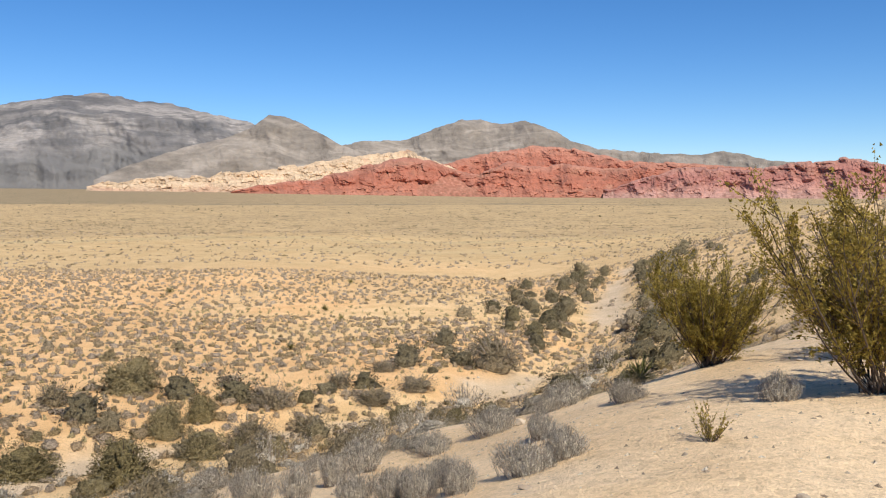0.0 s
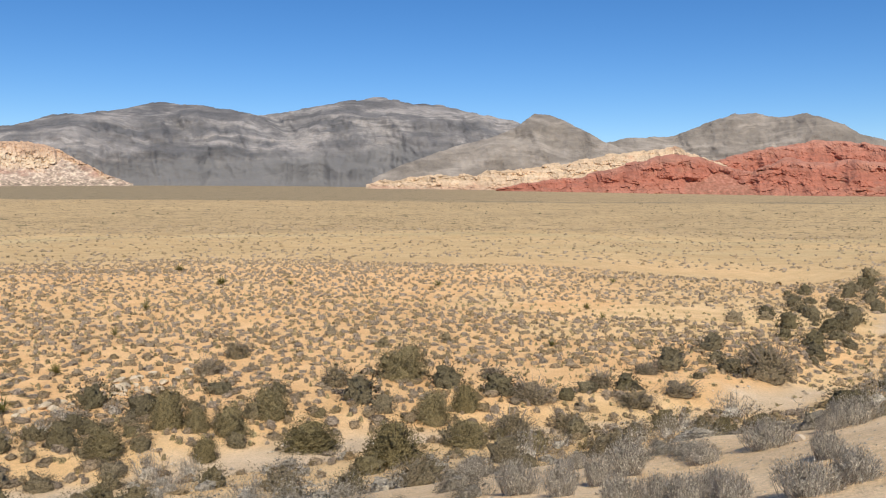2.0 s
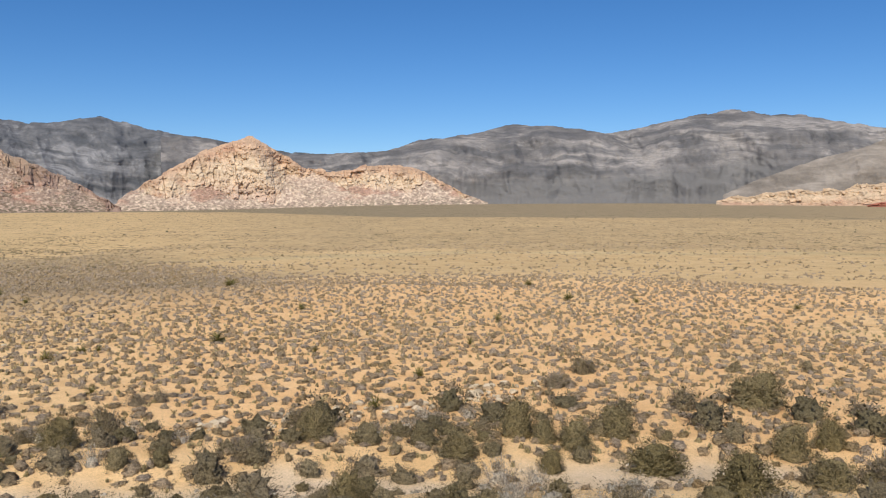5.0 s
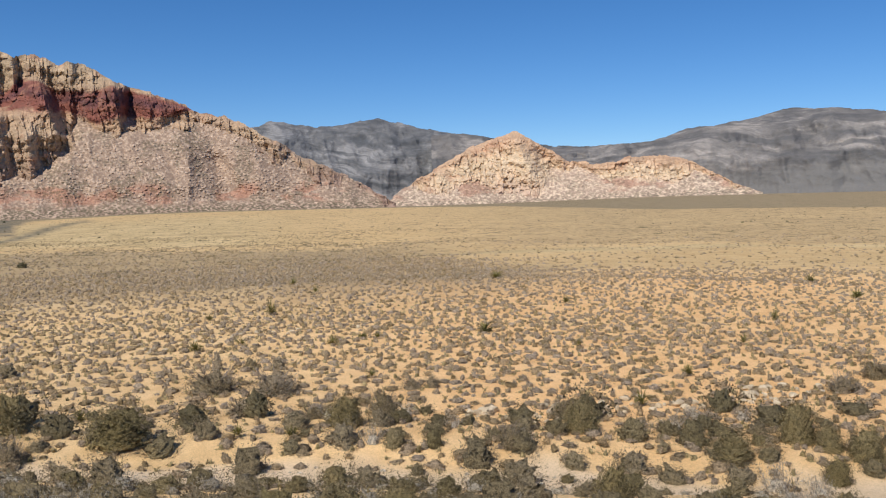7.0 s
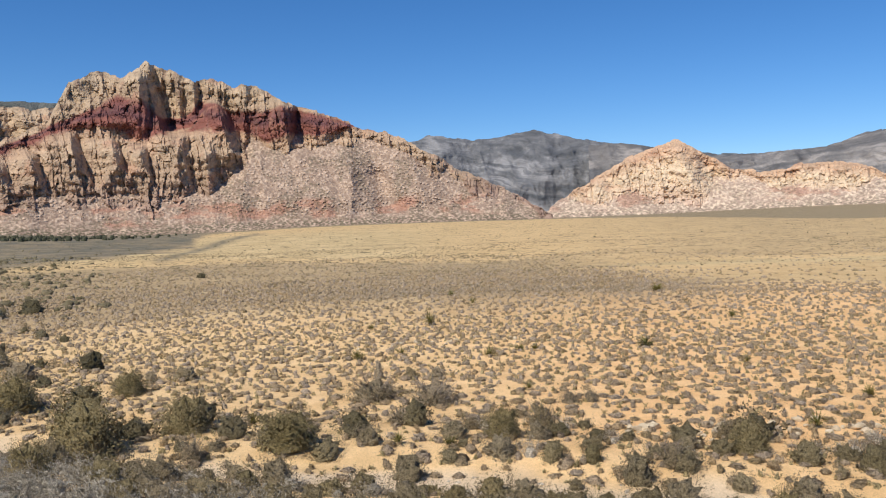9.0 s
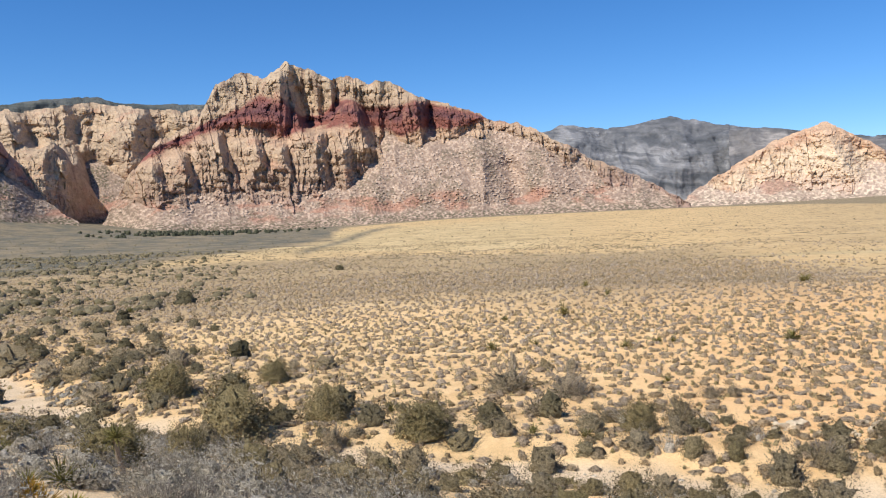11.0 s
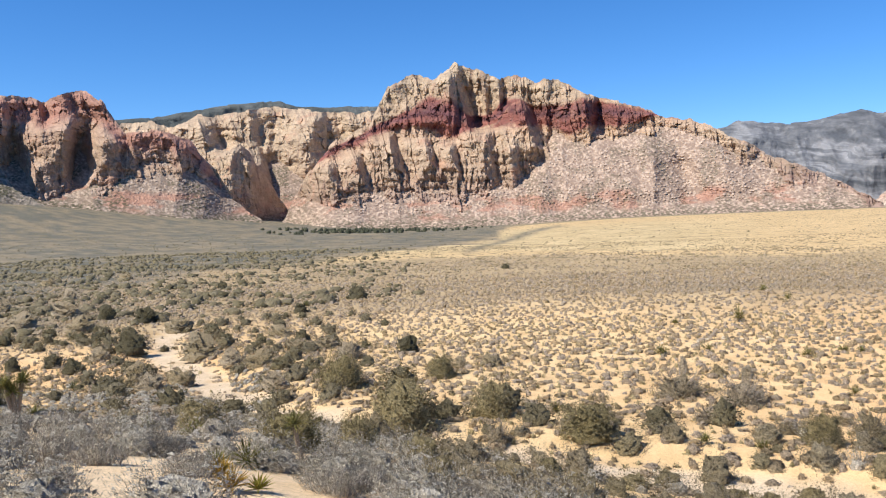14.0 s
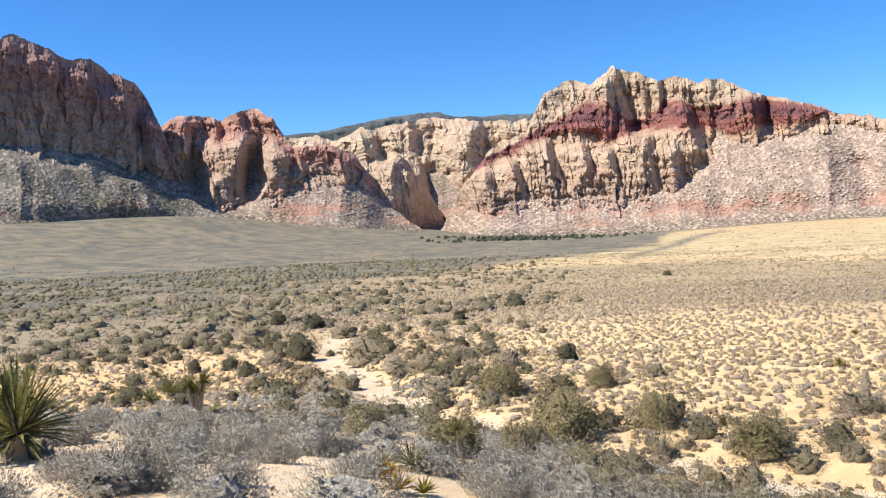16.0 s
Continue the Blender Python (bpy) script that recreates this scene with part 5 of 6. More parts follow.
SAGE_SPOTS_B = [  # x, y, width, height
    (-24.7, 12.8, 0.8, 0.6), (-27.3, 15.6, 0.7, 0.6), (-24.8, 15.9, 0.7, 0.5), (-21.3, 16.4, 0.7, 0.6), (-20.5, 20.6, 0.8, 0.5),
    (-20.4, 22.1, 0.9, 0.6), (-21.0, 23.8, 0.9, 0.6), (-19.8, 24.9, 0.9, 0.6), (-14.6, 19.7, 1.0, 0.8), (-12.3, 17.3, 0.8, 0.5),
    (-13.8, 20.4, 0.8, 0.6), (-9.6, 16.3, 0.7, 0.6), (-9.2, 17.4, 0.6, 0.5), (-7.5, 17.0, 0.6, 0.5), (-3.4, 12.2, 0.5, 0.4), (-1.8, 8.0, 0.4, 0.4),
    (-4.8, 22.8, 1.2, 0.8), (-1.3, 7.5, 0.3, 0.4), (-4.1, 24.2, 0.9, 0.5), (-1.7, 11.2, 0.3, 0.3), (-1.1, 8.5, 0.3, 0.4), (-0.7, 6.6, 0.3, 0.3),
    (-2.4, 24.8, 1.4, 0.6), (-0.9, 9.5, 0.5, 0.5),
]
SAGE_SPOTS_C = [  # x, y, width, height
    (-1.9, 25.6, 0.7, 0.7), (-0.4, 6.5, 0.3, 0.3), (-1.2, 26.5, 0.8, 0.8), (-0.2, 6.3, 0.3, 0.3), (-0.8, 28.0, 0.8, 0.8), (-0.1, 10.1, 0.4, 0.3),
    (-0.0, 6.7, 0.3, 0.3), (0.1, 6.0, 0.3, 0.3), (0.8, 32.4, 1.5, 0.9), (0.6, 10.5, 0.6, 0.4), (0.6, 6.1, 0.4, 0.3), (0.9, 7.7, 0.3, 0.3),
    (1.3, 10.8, 0.3, 0.3), (0.9, 6.3, 0.3, 0.3), (1.6, 11.1, 0.6, 0.4), (5.6, 33.1, 1.5, 0.9), (6.6, 35.4, 1.5, 0.9), (8.0, 40.9, 1.5, 0.8),
    (2.0, 9.3, 0.4, 0.3), (2.8, 7.1, 0.3, 0.3),
]
for k, (x, y, w, h) in enumerate(SAGE_SPOTS_A + SAGE_SPOTS_B + SAGE_SPOTS_C):
    plant("sagebrush", (SAGES if math.hypot(x, y) < 16 else FAR_SAGES)[k % 4], x, y, w * 1.12, h * 1.12, "small twiggy grey sagebrush on pale sand" if w < 0.6 else "twiggy grey sagebrush on the sandy slope", "shrub", "sagebrush on the slope")

YUCCA_SPOTS_A = [  # x, y, width, height
    (-67.7, -45.9, 1.2, 0.9), (-66.1, -39.5, 1.0, 1.0), (-80.5, -46.0, 1.3, 1.1), (-53.7, -30.2, 0.7, 0.8), (-47.2, -24.3, 1.4, 1.2),
    (-61.5, -31.1, 1.4, 0.9), (-49.7, -24.3, 1.3, 1.5), (-41.1, -17.8, 1.0, 0.6), (-49.8, -19.3, 0.6, 0.7), (-10.1, -2.1, 0.36, 0.42), (-10.3, -1.9, 0.3, 0.38), (-9.9, -2.4, 0.34, 0.26), (-14.8, -3.9, 0.4, 0.42), (-15.2, -3.6, 0.4, 0.4), (-14.4, -4.5, 0.38, 0.42),
    (-109.2, -12.9, 0.9, 1.3), (-32.7, 5.3, 0.5, 0.8), (-48.8, 14.2, 0.8, 0.8), (-61.0, 18.9, 0.5, 0.7), (-27.3, 9.2, 0.5, 0.5),
    (-48.8, 17.0, 0.7, 0.6), (-60.7, 23.4, 0.9, 1.5), (-26.3, 10.7, 0.5, 0.5), (-82.5, 34.4, 0.9, 0.9), (-74.1, 33.1, 0.7, 1.0),
    (-45.0, 21.0, 0.7, 0.7), (-46.2, 23.5, 0.6, 0.5), (-34.4, 17.9, 0.5, 0.5), (-45.1, 24.0, 0.7, 0.6),
]
YUCCA_SPOTS_B = [  # x, y, width, height
    (-43.7, 30.8, 1.2, 0.8), (-72.5, 52.9, 1.2, 1.2), (-50.5, 43.2, 0.7, 0.9), (-35.2, 31.0, 0.5, 0.7), (-23.5, 23.7, 0.6, 0.7),
    (-26.3, 29.4, 0.5, 0.8), (-30.0, 37.9, 0.5, 0.7), (-36.4, 49.2, 0.6, 0.8), (-51.6, 75.3, 1.0, 1.0), (-39.6, 63.9, 1.0, 1.0),
    (-34.1, 65.7, 0.7, 0.7), (-22.5, 70.7, 0.9, 0.7), (-7.9, 44.3, 0.6, 0.5), (-8.2, 59.5, 0.5, 0.7), (-6.5, 54.7, 0.5, 0.7), (-9.0, 83.3, 0.7, 0.7),
    (2.9, 12.5, 0.5, 0.5),
]
for k, (x, y, w, h) in enumerate(YUCCA_SPOTS_A + YUCCA_SPOTS_B):
    plant("yucca", YUCCAS[k % 4], x, y, w * 1.3, h * 1.3, "spiky green yucca among low desert scrub", "yucca", "yuccas of the valley")

for k, (x, y, w, h) in enumerate([(-122.3, -7.1, 4.1, 2.1), (-99.0, -12.4, 2.3, 1.4), (-172.3, -36.5, 2.5, 1.5), (-205.9, 23.7, 3.0, 1.4), (-168.4, -35.8, 2.7, 1.3), (-81.1, -28.8, 2.2, 1.0)]):
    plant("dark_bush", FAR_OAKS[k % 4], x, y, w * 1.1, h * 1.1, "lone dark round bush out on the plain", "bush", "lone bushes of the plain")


def creosote_parts(seed, stems, leaves_each, lean=(0.0, 0.0), fan=0.95, leaf=0.014, thick=0.005):
    """A creosote bush 1 high: thin stems fanning from one root, with leafy sprays towards their tips."""
    wood, leaf_t = Tris(seed), Tris(seed + 1)
    g = wood.rng
    for k in range(stems):
        a, tilt = g.uniform(0, 2 * math.pi), g.uniform(0.05, 1.0) ** 0.7 * fan
        L = g.uniform(0.55, 1.08)
        tip = np.array([L * math.sin(tilt) * math.cos(a) * 0.8 + lean[0], L * math.sin(tilt) * math.sin(a) * 0.8 + lean[1], L * math.cos(tilt * 0.8)])
        base = np.array([g.normal() * 0.04, g.normal() * 0.04, -0.02])
        path = bow(base, tip, -0.12 * tilt, g, 7)
        wood.tube(path, thick * g.uniform(0.6, 1.2), 0.0022, 4)
        way = (path[-1] - path[-3]) / np.linalg.norm(path[-1] - path[-3])
        for j in range(10):
            p = path[2 + int(g.uniform(0, 4.99))]
            q = p + (way * 0.8 + g.normal(size=3) * 0.45 + (0, 0, 0.25)) * g.uniform(0.10, 0.2)
            wood.tube([p, (p + q) / 2 + g.normal(size=3) * 0.008, q], 0.0026, 0.001)
            n = int(leaves_each * g.uniform(0.3, 1.7))
            s = g.uniform(0.1, 1.08, n)[:, None]
            leaf_t.leaves(p * (1 - s) + q * s + g.normal(size=(n, 3)) * 0.013, leaf, (q - p) / np.linalg.norm(q - p), 0.7)
    return [("wood", wood.mesh("creosote_stems", DARK_WOOD)), ("foliage", leaf_t.mesh("creosote_foliage", CREOSOTE_LEAF))]


plant("creosote_bush", creosote_parts(500, 84, 46, fan=0.95, leaf=0.0185), 3.4, 10.9, 1.35, 1.3, "olive green creosote bush on the sandy rise", "bush", "creosote bushes", turn=0.0)
plant("creosote_bush", creosote_parts(520, 60, 48, (-0.08, 0.0), 0.95, 0.0165), 3.72, 7.2, 1.9, 1.65, "tall open creosote bush with bare grey lower stems", "bush", "creosote bushes", turn=0.6)
plant("creosote_bush", creosote_parts(540, 30, 44, (-0.1, 0.0), 0.95, 0.0165), 4.7, 9.6, 1.3, 1.4, "olive creosote bush behind the tall one", "bush", "creosote bushes", turn=2.0)
plant("creosote_seedling", creosote_parts(560, 16, 8, fan=0.9, leaf=0.05, thick=0.02), 1.8, 5.75, 0.24, 0.24, "knee-high young creosote on bare sand", "bush", turn=1.0)
plant("bunchgrass", GRASSES[0], 4.0, 12.6, 0.7, 0.45, "dry straw-coloured bunchgrass at the bush's foot", "grass", "bunchgrass clumps")
for k, (x, y, s) in enumerate([(4.6, 33.2, 0.9), (5.7, 33.4, 0.8), (8.2, 31.5, 0.9), (2.2, 10.4, 0.3), (2.6, 11.3, 0.35), (-3.4, 24.2, 0.6), (9.0, 36.0, 0.9), (7.6, 33.0, 0.9)]):
    plant("bunchgrass", GRASSES[k % 2], x, y, s, s * 0.6, "tuft of dry straw-coloured bunchgrass on sand", "grass", "bunchgrass clumps")

# the large yucca beside the camera's knoll, and its pale neighbour down the slope
big = Tris(600)
rosette(big, (0.0, 0.0, 0.28), 130, 0.72, (0.05, 0.0, 1), 0.2, -0.3, 0.045)
rosette(big, (-0.36, -0.22, 0.34), 85, 0.66, (-0.2, -0.1, 1), 0.2, -0.2, 0.045)
dry = Tris(601)
rosette(dry, (0.0, 0.0, 0.20), 34, 0.5, lowest=-0.75, droop=0.5)
stump = Tris(602)
stump.tube([(0, 0, -0.1), (0.0, 0.0, 0.12), (0.02, 0, 0.3)], 0.09, 0.06, 9)
stump.tube([(-0.1, -0.05, -0.1), (-0.3, -0.2, 0.15), (-0.36, -0.22, 0.34)], 0.08, 0.05, 9)
plant("large_yucca", [("blade", mesh_of("yucca_blade", v, [(0, 5, 4), (0, 4, 2), (5, 1, 3), (5, 3, 4), (2, 4, 6), (4, 3, 6)], YUCCA_LEAF)) for v in big.v] + [("dry_skirt", dry.mesh("large_yucca_dead_blades", YUCCA_DRY)), ("trunk", stump.mesh("large_yucca_trunk", TRUNK_WOOD))],
      -7.9, -5.55, 1.0, 1.12, "large dark green yucca with long stiff blades", "yucca", turn=0.4)
pale = Tris(610)
rosette(pale, (0, 0, 0.15), 110, 0.6, (0, 0, 1), 0.2, -0.1, 0.04)
plant("pale_yucca", [("rosette", pale.mesh("pale_yucca_blades", YUCCA_DRY))], -6.5, 18.4, 1.25, 0.95, "pale grey-green yucca at the edge of the slope", "yucca")


def joshua(name, x, y, high, arms, label, seed):
    """A yucca tree: shaggy trunks with a head of blades on each."""
    root = new(name)
    root.matrix_basis = pose(x, y, land1(x, y) - 0.05)
    trunk = Tris(seed)
    g = trunk.rng
    for k, (dx, dy, h) in enumerate(arms):
        top = np.array([dx, dy, h]) * high
        trunk.tube(bow((dx * 0.12, dy * 0.12, -0.05), top, -0.02, g, 6), 0.055 * high, 0.045 * high, 8)
        head, skirt = Tris(seed + 10 + k), Tris(seed + 30 + k)
        rosette(head, top, 70, 0.30 * high, (dx, dy, 1.2), 0.1, -0.45, 0.09)
        rosette(skirt, top - (0, 0, 0.06 * high), 26, 0.16 * high, (dx, dy, 1), 0.5, -0.85, 0.10)
        new("rosette", head.mesh("joshua_blades", YUCCA_LEAF)).parent = root
        new("dry_skirt", skirt.mesh("joshua_skirt", YUCCA_DRY)).parent = root
    new("trunk", trunk.mesh("joshua_trunk", TRUNK_WOOD)).parent = root
    return tagged(root, label, "joshua tree", "joshua trees")


joshua("joshua_tree", -40.1, -18.2, 2.1, [(0.08, -0.17, 0.80), (-0.06, 0.15, 0.86), (0.03, -0.03, 0.66)], "young three-headed joshua tree on the slope", 700)
joshua("joshua_tree", -12.25, -1.7, 0.72, [(0.04, -0.18, 0.82)], "leaning single-stemmed joshua tree in the sage", 720)
for x, y, s in ((-8.3, -2.0, 0.24), (-7.3, -1.7, 0.26), (-7.4, -1.5, 0.2)):
    ag = Tris(int(740 - x * 10 + y * 100))
    rosette(ag, (0, 0, 0.3), 46, 0.8, (0, 0, 1), 0.15, 0.0, 0.10)
    plant("yellow_yucca", [("rosette", ag.mesh("yellow_yucca_blades", AGAVE_LEAF))], x, y, s, s, "small dying yucca with yellow and orange blades", "yucca", "yellowed yuccas")


# ---------------------------------------------------------------- stones
def stone_material(name, a, b):
    m = Nodes(name, 0.9, 0.15)
    c = m.mix(m.span(m.noise(3, 6, 0.65), 0.35, 0.65), a, b)
    c = m.mix(0.5, c, m.ramp(m.each(), [(0.0, 0.75), (1.0, 1.2)]), "MULTIPLY")
    m.colour(c)
    return m.bump(m.noise(9, 6, 0.7), 0.06, 0.7).mat


PALE_STONE = stone_material("pale_limestone_block", (0.50, 0.40, 0.27), (0.66, 0.55, 0.39))
WARM_STONE = stone_material("tan_stone", (0.42, 0.32, 0.22), (0.60, 0.50, 0.38))


def stone_mesh(seed, material, subdivisions=2):
    bm = bmesh.new()
    bmesh.ops.create_icosphere(bm, subdivisions=subdivisions, radius=0.5)
    rng = random.Random(seed)
    planes = [(Vector((rng.gauss(0, 1), rng.gauss(0, 1), rng.gauss(0, 0.8))).normalized(), rng.uniform(0.25, 0.40)) for _ in range(10)]
    for v in bm.verts:
        for n, d in planes:
            over = v.co.dot(n) - d
            if over > 0:
                v.co -= n * over
        v.co *= 1 + 0.05 * noise.noise(v.co * 4 + Vector((seed, 0, 0)))
    me = bpy.data.meshes.new("stone")
    bm.to_mesh(me)
    bm.free()
    me.materials.append(material)
    return me


def place_stone(name, me, x, y, sx, sy, sz, turn, label, group, sink=0.3):
    ob = new(name, me)
    ob.matrix_basis = Matrix.LocRotScale((x, y, land1(x, y) + sz * (0.5 - sink)), Euler((0.1 * math.sin(turn * 3), 0.1 * math.cos(turn * 5), turn)), (sx, sy, sz))
    return tagged(ob, label, "rock", group)


BLOCKS = [stone_mesh(k, PALE_STONE) for k in range(5)]
STONES = [stone_mesh(20 + k, WARM_STONE) for k in range(4)]
rng = random.Random(77)
LEDGE = [(-26.4, 17.0), (-25.3, 18.6), (-24.5, 19.7), (-23.7, 22.1), (-22.9, 23.7), (-22.3, 25.1), (-21.7, 26.6), (-21.7, 29.4), (-20.9, 31.0)]
LEDGE_FAR = [(-49.7, 11.4), (-52.0, 14.6), (-52.3, 17.9), (-52.0, 21.9), (-51.3, 26.1)]
for line, count, big in ((LEDGE, 110, 1.0), (LEDGE_FAR, 40, 0.8)):
    for k in range(count):
        u = rng.uniform(0, len(line) - 1.001)
        i = int(u)
        x = line[i][0] + (line[i + 1][0] - line[i][0]) * (u - i) + rng.gauss(0, 0.75)
        y = line[i][1] + (line[i + 1][1] - line[i][1]) * (u - i) + rng.gauss(0, 0.75)
        s = big * rng.uniform(0.18, 0.5) * (1.5 if rng.random() < 0.2 else 1)
        place_stone("limestone_block", BLOCKS[k % 5], x, y, s, s * rng.uniform(0.6, 1), s * rng.uniform(0.4, 0.75), rng.uniform(0, 6.28), "pale limestone block of the ledge above the wash", "ledge blocks")
for k in range(70):
    az, r = rng.uniform(-27, 125), rng.uniform(4.5, 15)
    x, y = polar(az, r)
    s = rng.uniform(0.06, 0.22) * (r / 10) ** 0.5
    place_stone("stone", STONES[k % 4], float(x), float(y), s, s * rng.uniform(0.6, 1), s * rng.uniform(0.4, 0.7), rng.uniform(0, 6.28), "tan stone half sunk in the sand", "stones of the slope")
place_stone("pale_boulder", BLOCKS[1], -9.6, -4.1, 0.2, 0.16, 0.1, 0.5, "pale pointed boulder among the sage", "")
place_stone("pale_boulder", BLOCKS[2], -11.2, -1.9 - 2.9, 0.3, 0.17, 0.10, 1.2, "flat pale boulder among the sage", "")
place_stone("white_stone", BLOCKS[3], -7.3, -5.0, 0.15, 0.12, 0.09, 0.9, "white stone at the yucca's foot", "")


# ---------------------------------------------------------------- scrub that nobody could count
def scatter(name, label, templates, x, y, wide, high, material, seed, category="scrub"):
    """Many small plants in one mesh, each with a tone of its own."""
    g = np.random.default_rng(seed)
    z = land(x, y)
    gx, gy = (land(x + 0.3, y) - land(x - 0.3, y)) / 0.6, (land(x, y + 0.3) - land(x, y - 0.3)) / 0.6
    vs, fs, ns, tones, base = [], [], [], [], 0
    pick = g.integers(0, len(templates), len(x))
    for k, (tv, tf) in enumerate(templates):
        tf, tn = crown_normals(tv, tf)
        idx = np.nonzero(pick == k)[0]
        if not len(idx):
            continue
        a = g.uniform(0, 2 * math.pi, len(idx))
        c, s = np.cos(a)[:, None], np.sin(a)[:, None]
        px = (tv[:, 0] * c - tv[:, 1] * s) * wide[idx, None] + x[idx, None]
        py = (tv[:, 0] * s + tv[:, 1] * c) * wide[idx, None] + y[idx, None]
        pz = tv[:, 2] * high[idx, None] + z[idx, None] - 0.02 + gx[idx, None] * (px - x[idx, None]) + gy[idx, None] * (py - y[idx, None])
        vs.append(np.stack([px, py, pz], -1).reshape(-1, 3))
        ns.append(np.stack([tn[:, 0] * c - tn[:, 1] * s, tn[:, 0] * s + tn[:, 1] * c, tn[:, 2] + 0 * c], -1).reshape(-1, 3))
        fs.append((tf[None] + (np.arange(len(idx)) * len(tv))[:, None, None]).reshape(-1, 3) + base)
        tones.append(np.repeat(g.uniform(0, 1, len(idx)), len(tv)))
        base += len(idx) * len(tv)
    me = mesh_of(name, np.concatenate(vs), np.concatenate(fs), material, False, np.concatenate(ns))
    attribute(me, "tone", np.concatenate(tones))
    return tagged(new(name, me), label, category, kind="stuff")


def sprinkle(seed, count, r0, r1, az0, az1, keep):
    """Random places over a sector of the plan, thinned by keep(x, y, r, az) from 0 to 1."""
    g = np.random.default_rng(seed)
    r = np.sqrt(g.uniform(r0 * r0, r1 * r1, count))
    az = g.uniform(az0, az1, count)
    x, y = polar(az, r)
    ok = g.uniform(0, 1, count) < keep(x, y, r, az)
    return x[ok], y[ok], r[ok], g


def space_out(x, y, s, gap):
    """Keeps plants that stand clear of those before them, the larger ones first."""
    order, kept = np.argsort(-s), []
    for i in order:
        k = np.array(kept, int)
        if not kept or np.all((x[k] - x[i]) ** 2 + (y[k] - y[i]) ** 2 > (gap * (s[k] + s[i]) / 2) ** 2):
            kept.append(i)
    k = np.array(kept, int)
    return x[k], y[k], s[k]


def tuft(seed, rings, segs, sprigs, size=0.2, rough=0.4):
    """A low rounded shrub, bristling with twigs and leaves."""
    t = Tris(seed)
    Crown(t, seed, 0.45, 0.66, rough, 0.45).body(rings, segs).sprigs(sprigs, size, reach=(0.7, 1.05))
    return t.arrays()


def spread(seed, gap, r0, r1, az0, az1, keep):
    """Places about gap apart, as shrubs that share the water stand, thinned by keep."""
    g = np.random.default_rng(seed)
    n = int(r1 / gap) + 1
    i, j = np.meshgrid(np.arange(-n, n + 1), np.arange(-n, n + 1), indexing="ij")
    x = ((i + 0.5 * (j % 2) + g.uniform(-0.42, 0.42, i.shape)) * gap).ravel()
    y = ((j * 0.87 + g.uniform(-0.42, 0.42, i.shape)) * gap).ravel()
    r, az = np.hypot(x, y), np.degrees(np.arctan2(-x, y))
    ok = (r > r0) & (r < r1) & (az > az0) & (az < az1)
    x, y, r, az = x[ok], y[ok], r[ok], az[ok]
    ok = g.uniform(0, 1, len(x)) < keep(x, y, r, az)
    return x[ok], y[ok], r[ok], g


def slope_keep(x, y, r, az):
    path = bump_at(az - 3 * np.sin(r), 109.5, 11) * bump_at(r, 8.0, 1.3)
    mat = smooth(76, 88, az) * smooth(6.2, 7.4, r + 0.6 * np.sin(az * 0.5)) * (1 - smooth(19, 24, r + 7 * smooth(98, 110, az)))
    edge = smooth(-14, -6, az) * (1 - smooth(26, 34, az)) * smooth(9, 12, r + 0.12 * az) * (1 - smooth(16, 22, r)) * 0.25
    foot = 0.22 * smooth(14, 18, r)
    return np.maximum.reduce([mat, edge, foot]) * smooth(0.28, 0.45, fbm(x / 3, y / 3, 51, 3)) * (1 - np.clip(path * 1.6, 0, 1)) * (1 - 0.9 * wash_mask(x, y)) * smooth(0.9, 1.4, np.hypot(x + 7.5, y + 1.75)) * smooth(0.6, 1.0, np.hypot(x + 12.2, y + 1.9))


def plain_keep(x, y, r, az):
    clump = smooth(0.25, 0.55, fbm(x / 12, y / 12, 61, 3))
    hill = 1 - 0.3 * (1 - smooth(-18, -12, az))
    thin = 1 - 0.8 * smooth(85, 160, r + 40 * (fbm(x / 50, y / 50, 63, 2) - 0.5) - 140 * smooth(50, 64, az))
    return (0.78 + 0.22 * clump) * (1 - 0.92 * wash_mask(x, y)) * hill * smooth(20, 26, r) * thin


def brush_keep(x, y, r, az):
    """Thickets: along the wash, and over the floor beyond it where the valley turns grey."""
    d = to_line(x, y, WASH)
    north = smooth(2, 6, x) * (1 - smooth(84, 96, y))
    bank = 0.6 * bump_at(d, 4.8, 2.6) * smooth(2.0, 3.2, d) * (0.2 + 0.8 * smooth(0.4, 0.6, fbm(x / 7, y / 7, 81, 3)))
    bank = np.maximum(bank, north * bump_at(d, 3.6, 2.0) * smooth(1.5, 2.1, d))
    grey = smooth(90, 104, az) * smooth(22 + 20 * smooth(97, 103, az), 36 + 22 * smooth(97, 103, az), r) * (0.16 + 0.84 * smooth(0.42, 0.56, fbm(x / 14, y / 14, 83, 3)))
    grey = grey * (1 - 0.95 * bump_at(r, 66, 13) * smooth(99, 104, az))
    thick = smooth(56, 62, az) * (1 - smooth(86, 92, az)) * smooth(12.5, 13.5, r) * (1 - smooth(16.5, 18.5, r + 1.2 * np.sin(az * 0.55)))
    near = (0.2 + 0.6 * smooth(38, 52, az) * (1 - smooth(86, 94, az))) * smooth(13, 15, r) * (1 - smooth(24, 30, r)) * smooth(0.42, 0.54, fbm(x / 4, y / 4, 87, 3)) * smooth(-6, 2, az) * (1 - smooth(92, 100, az))
    return np.maximum(np.maximum(bank, 0.8 * grey) * (1 - 0.97 * wash_mask(x, y)) * smooth(13, 16, r), np.maximum(near * (1 - 0.6 * wash_mask(x, y)) * smooth(13, 16, r), thick))


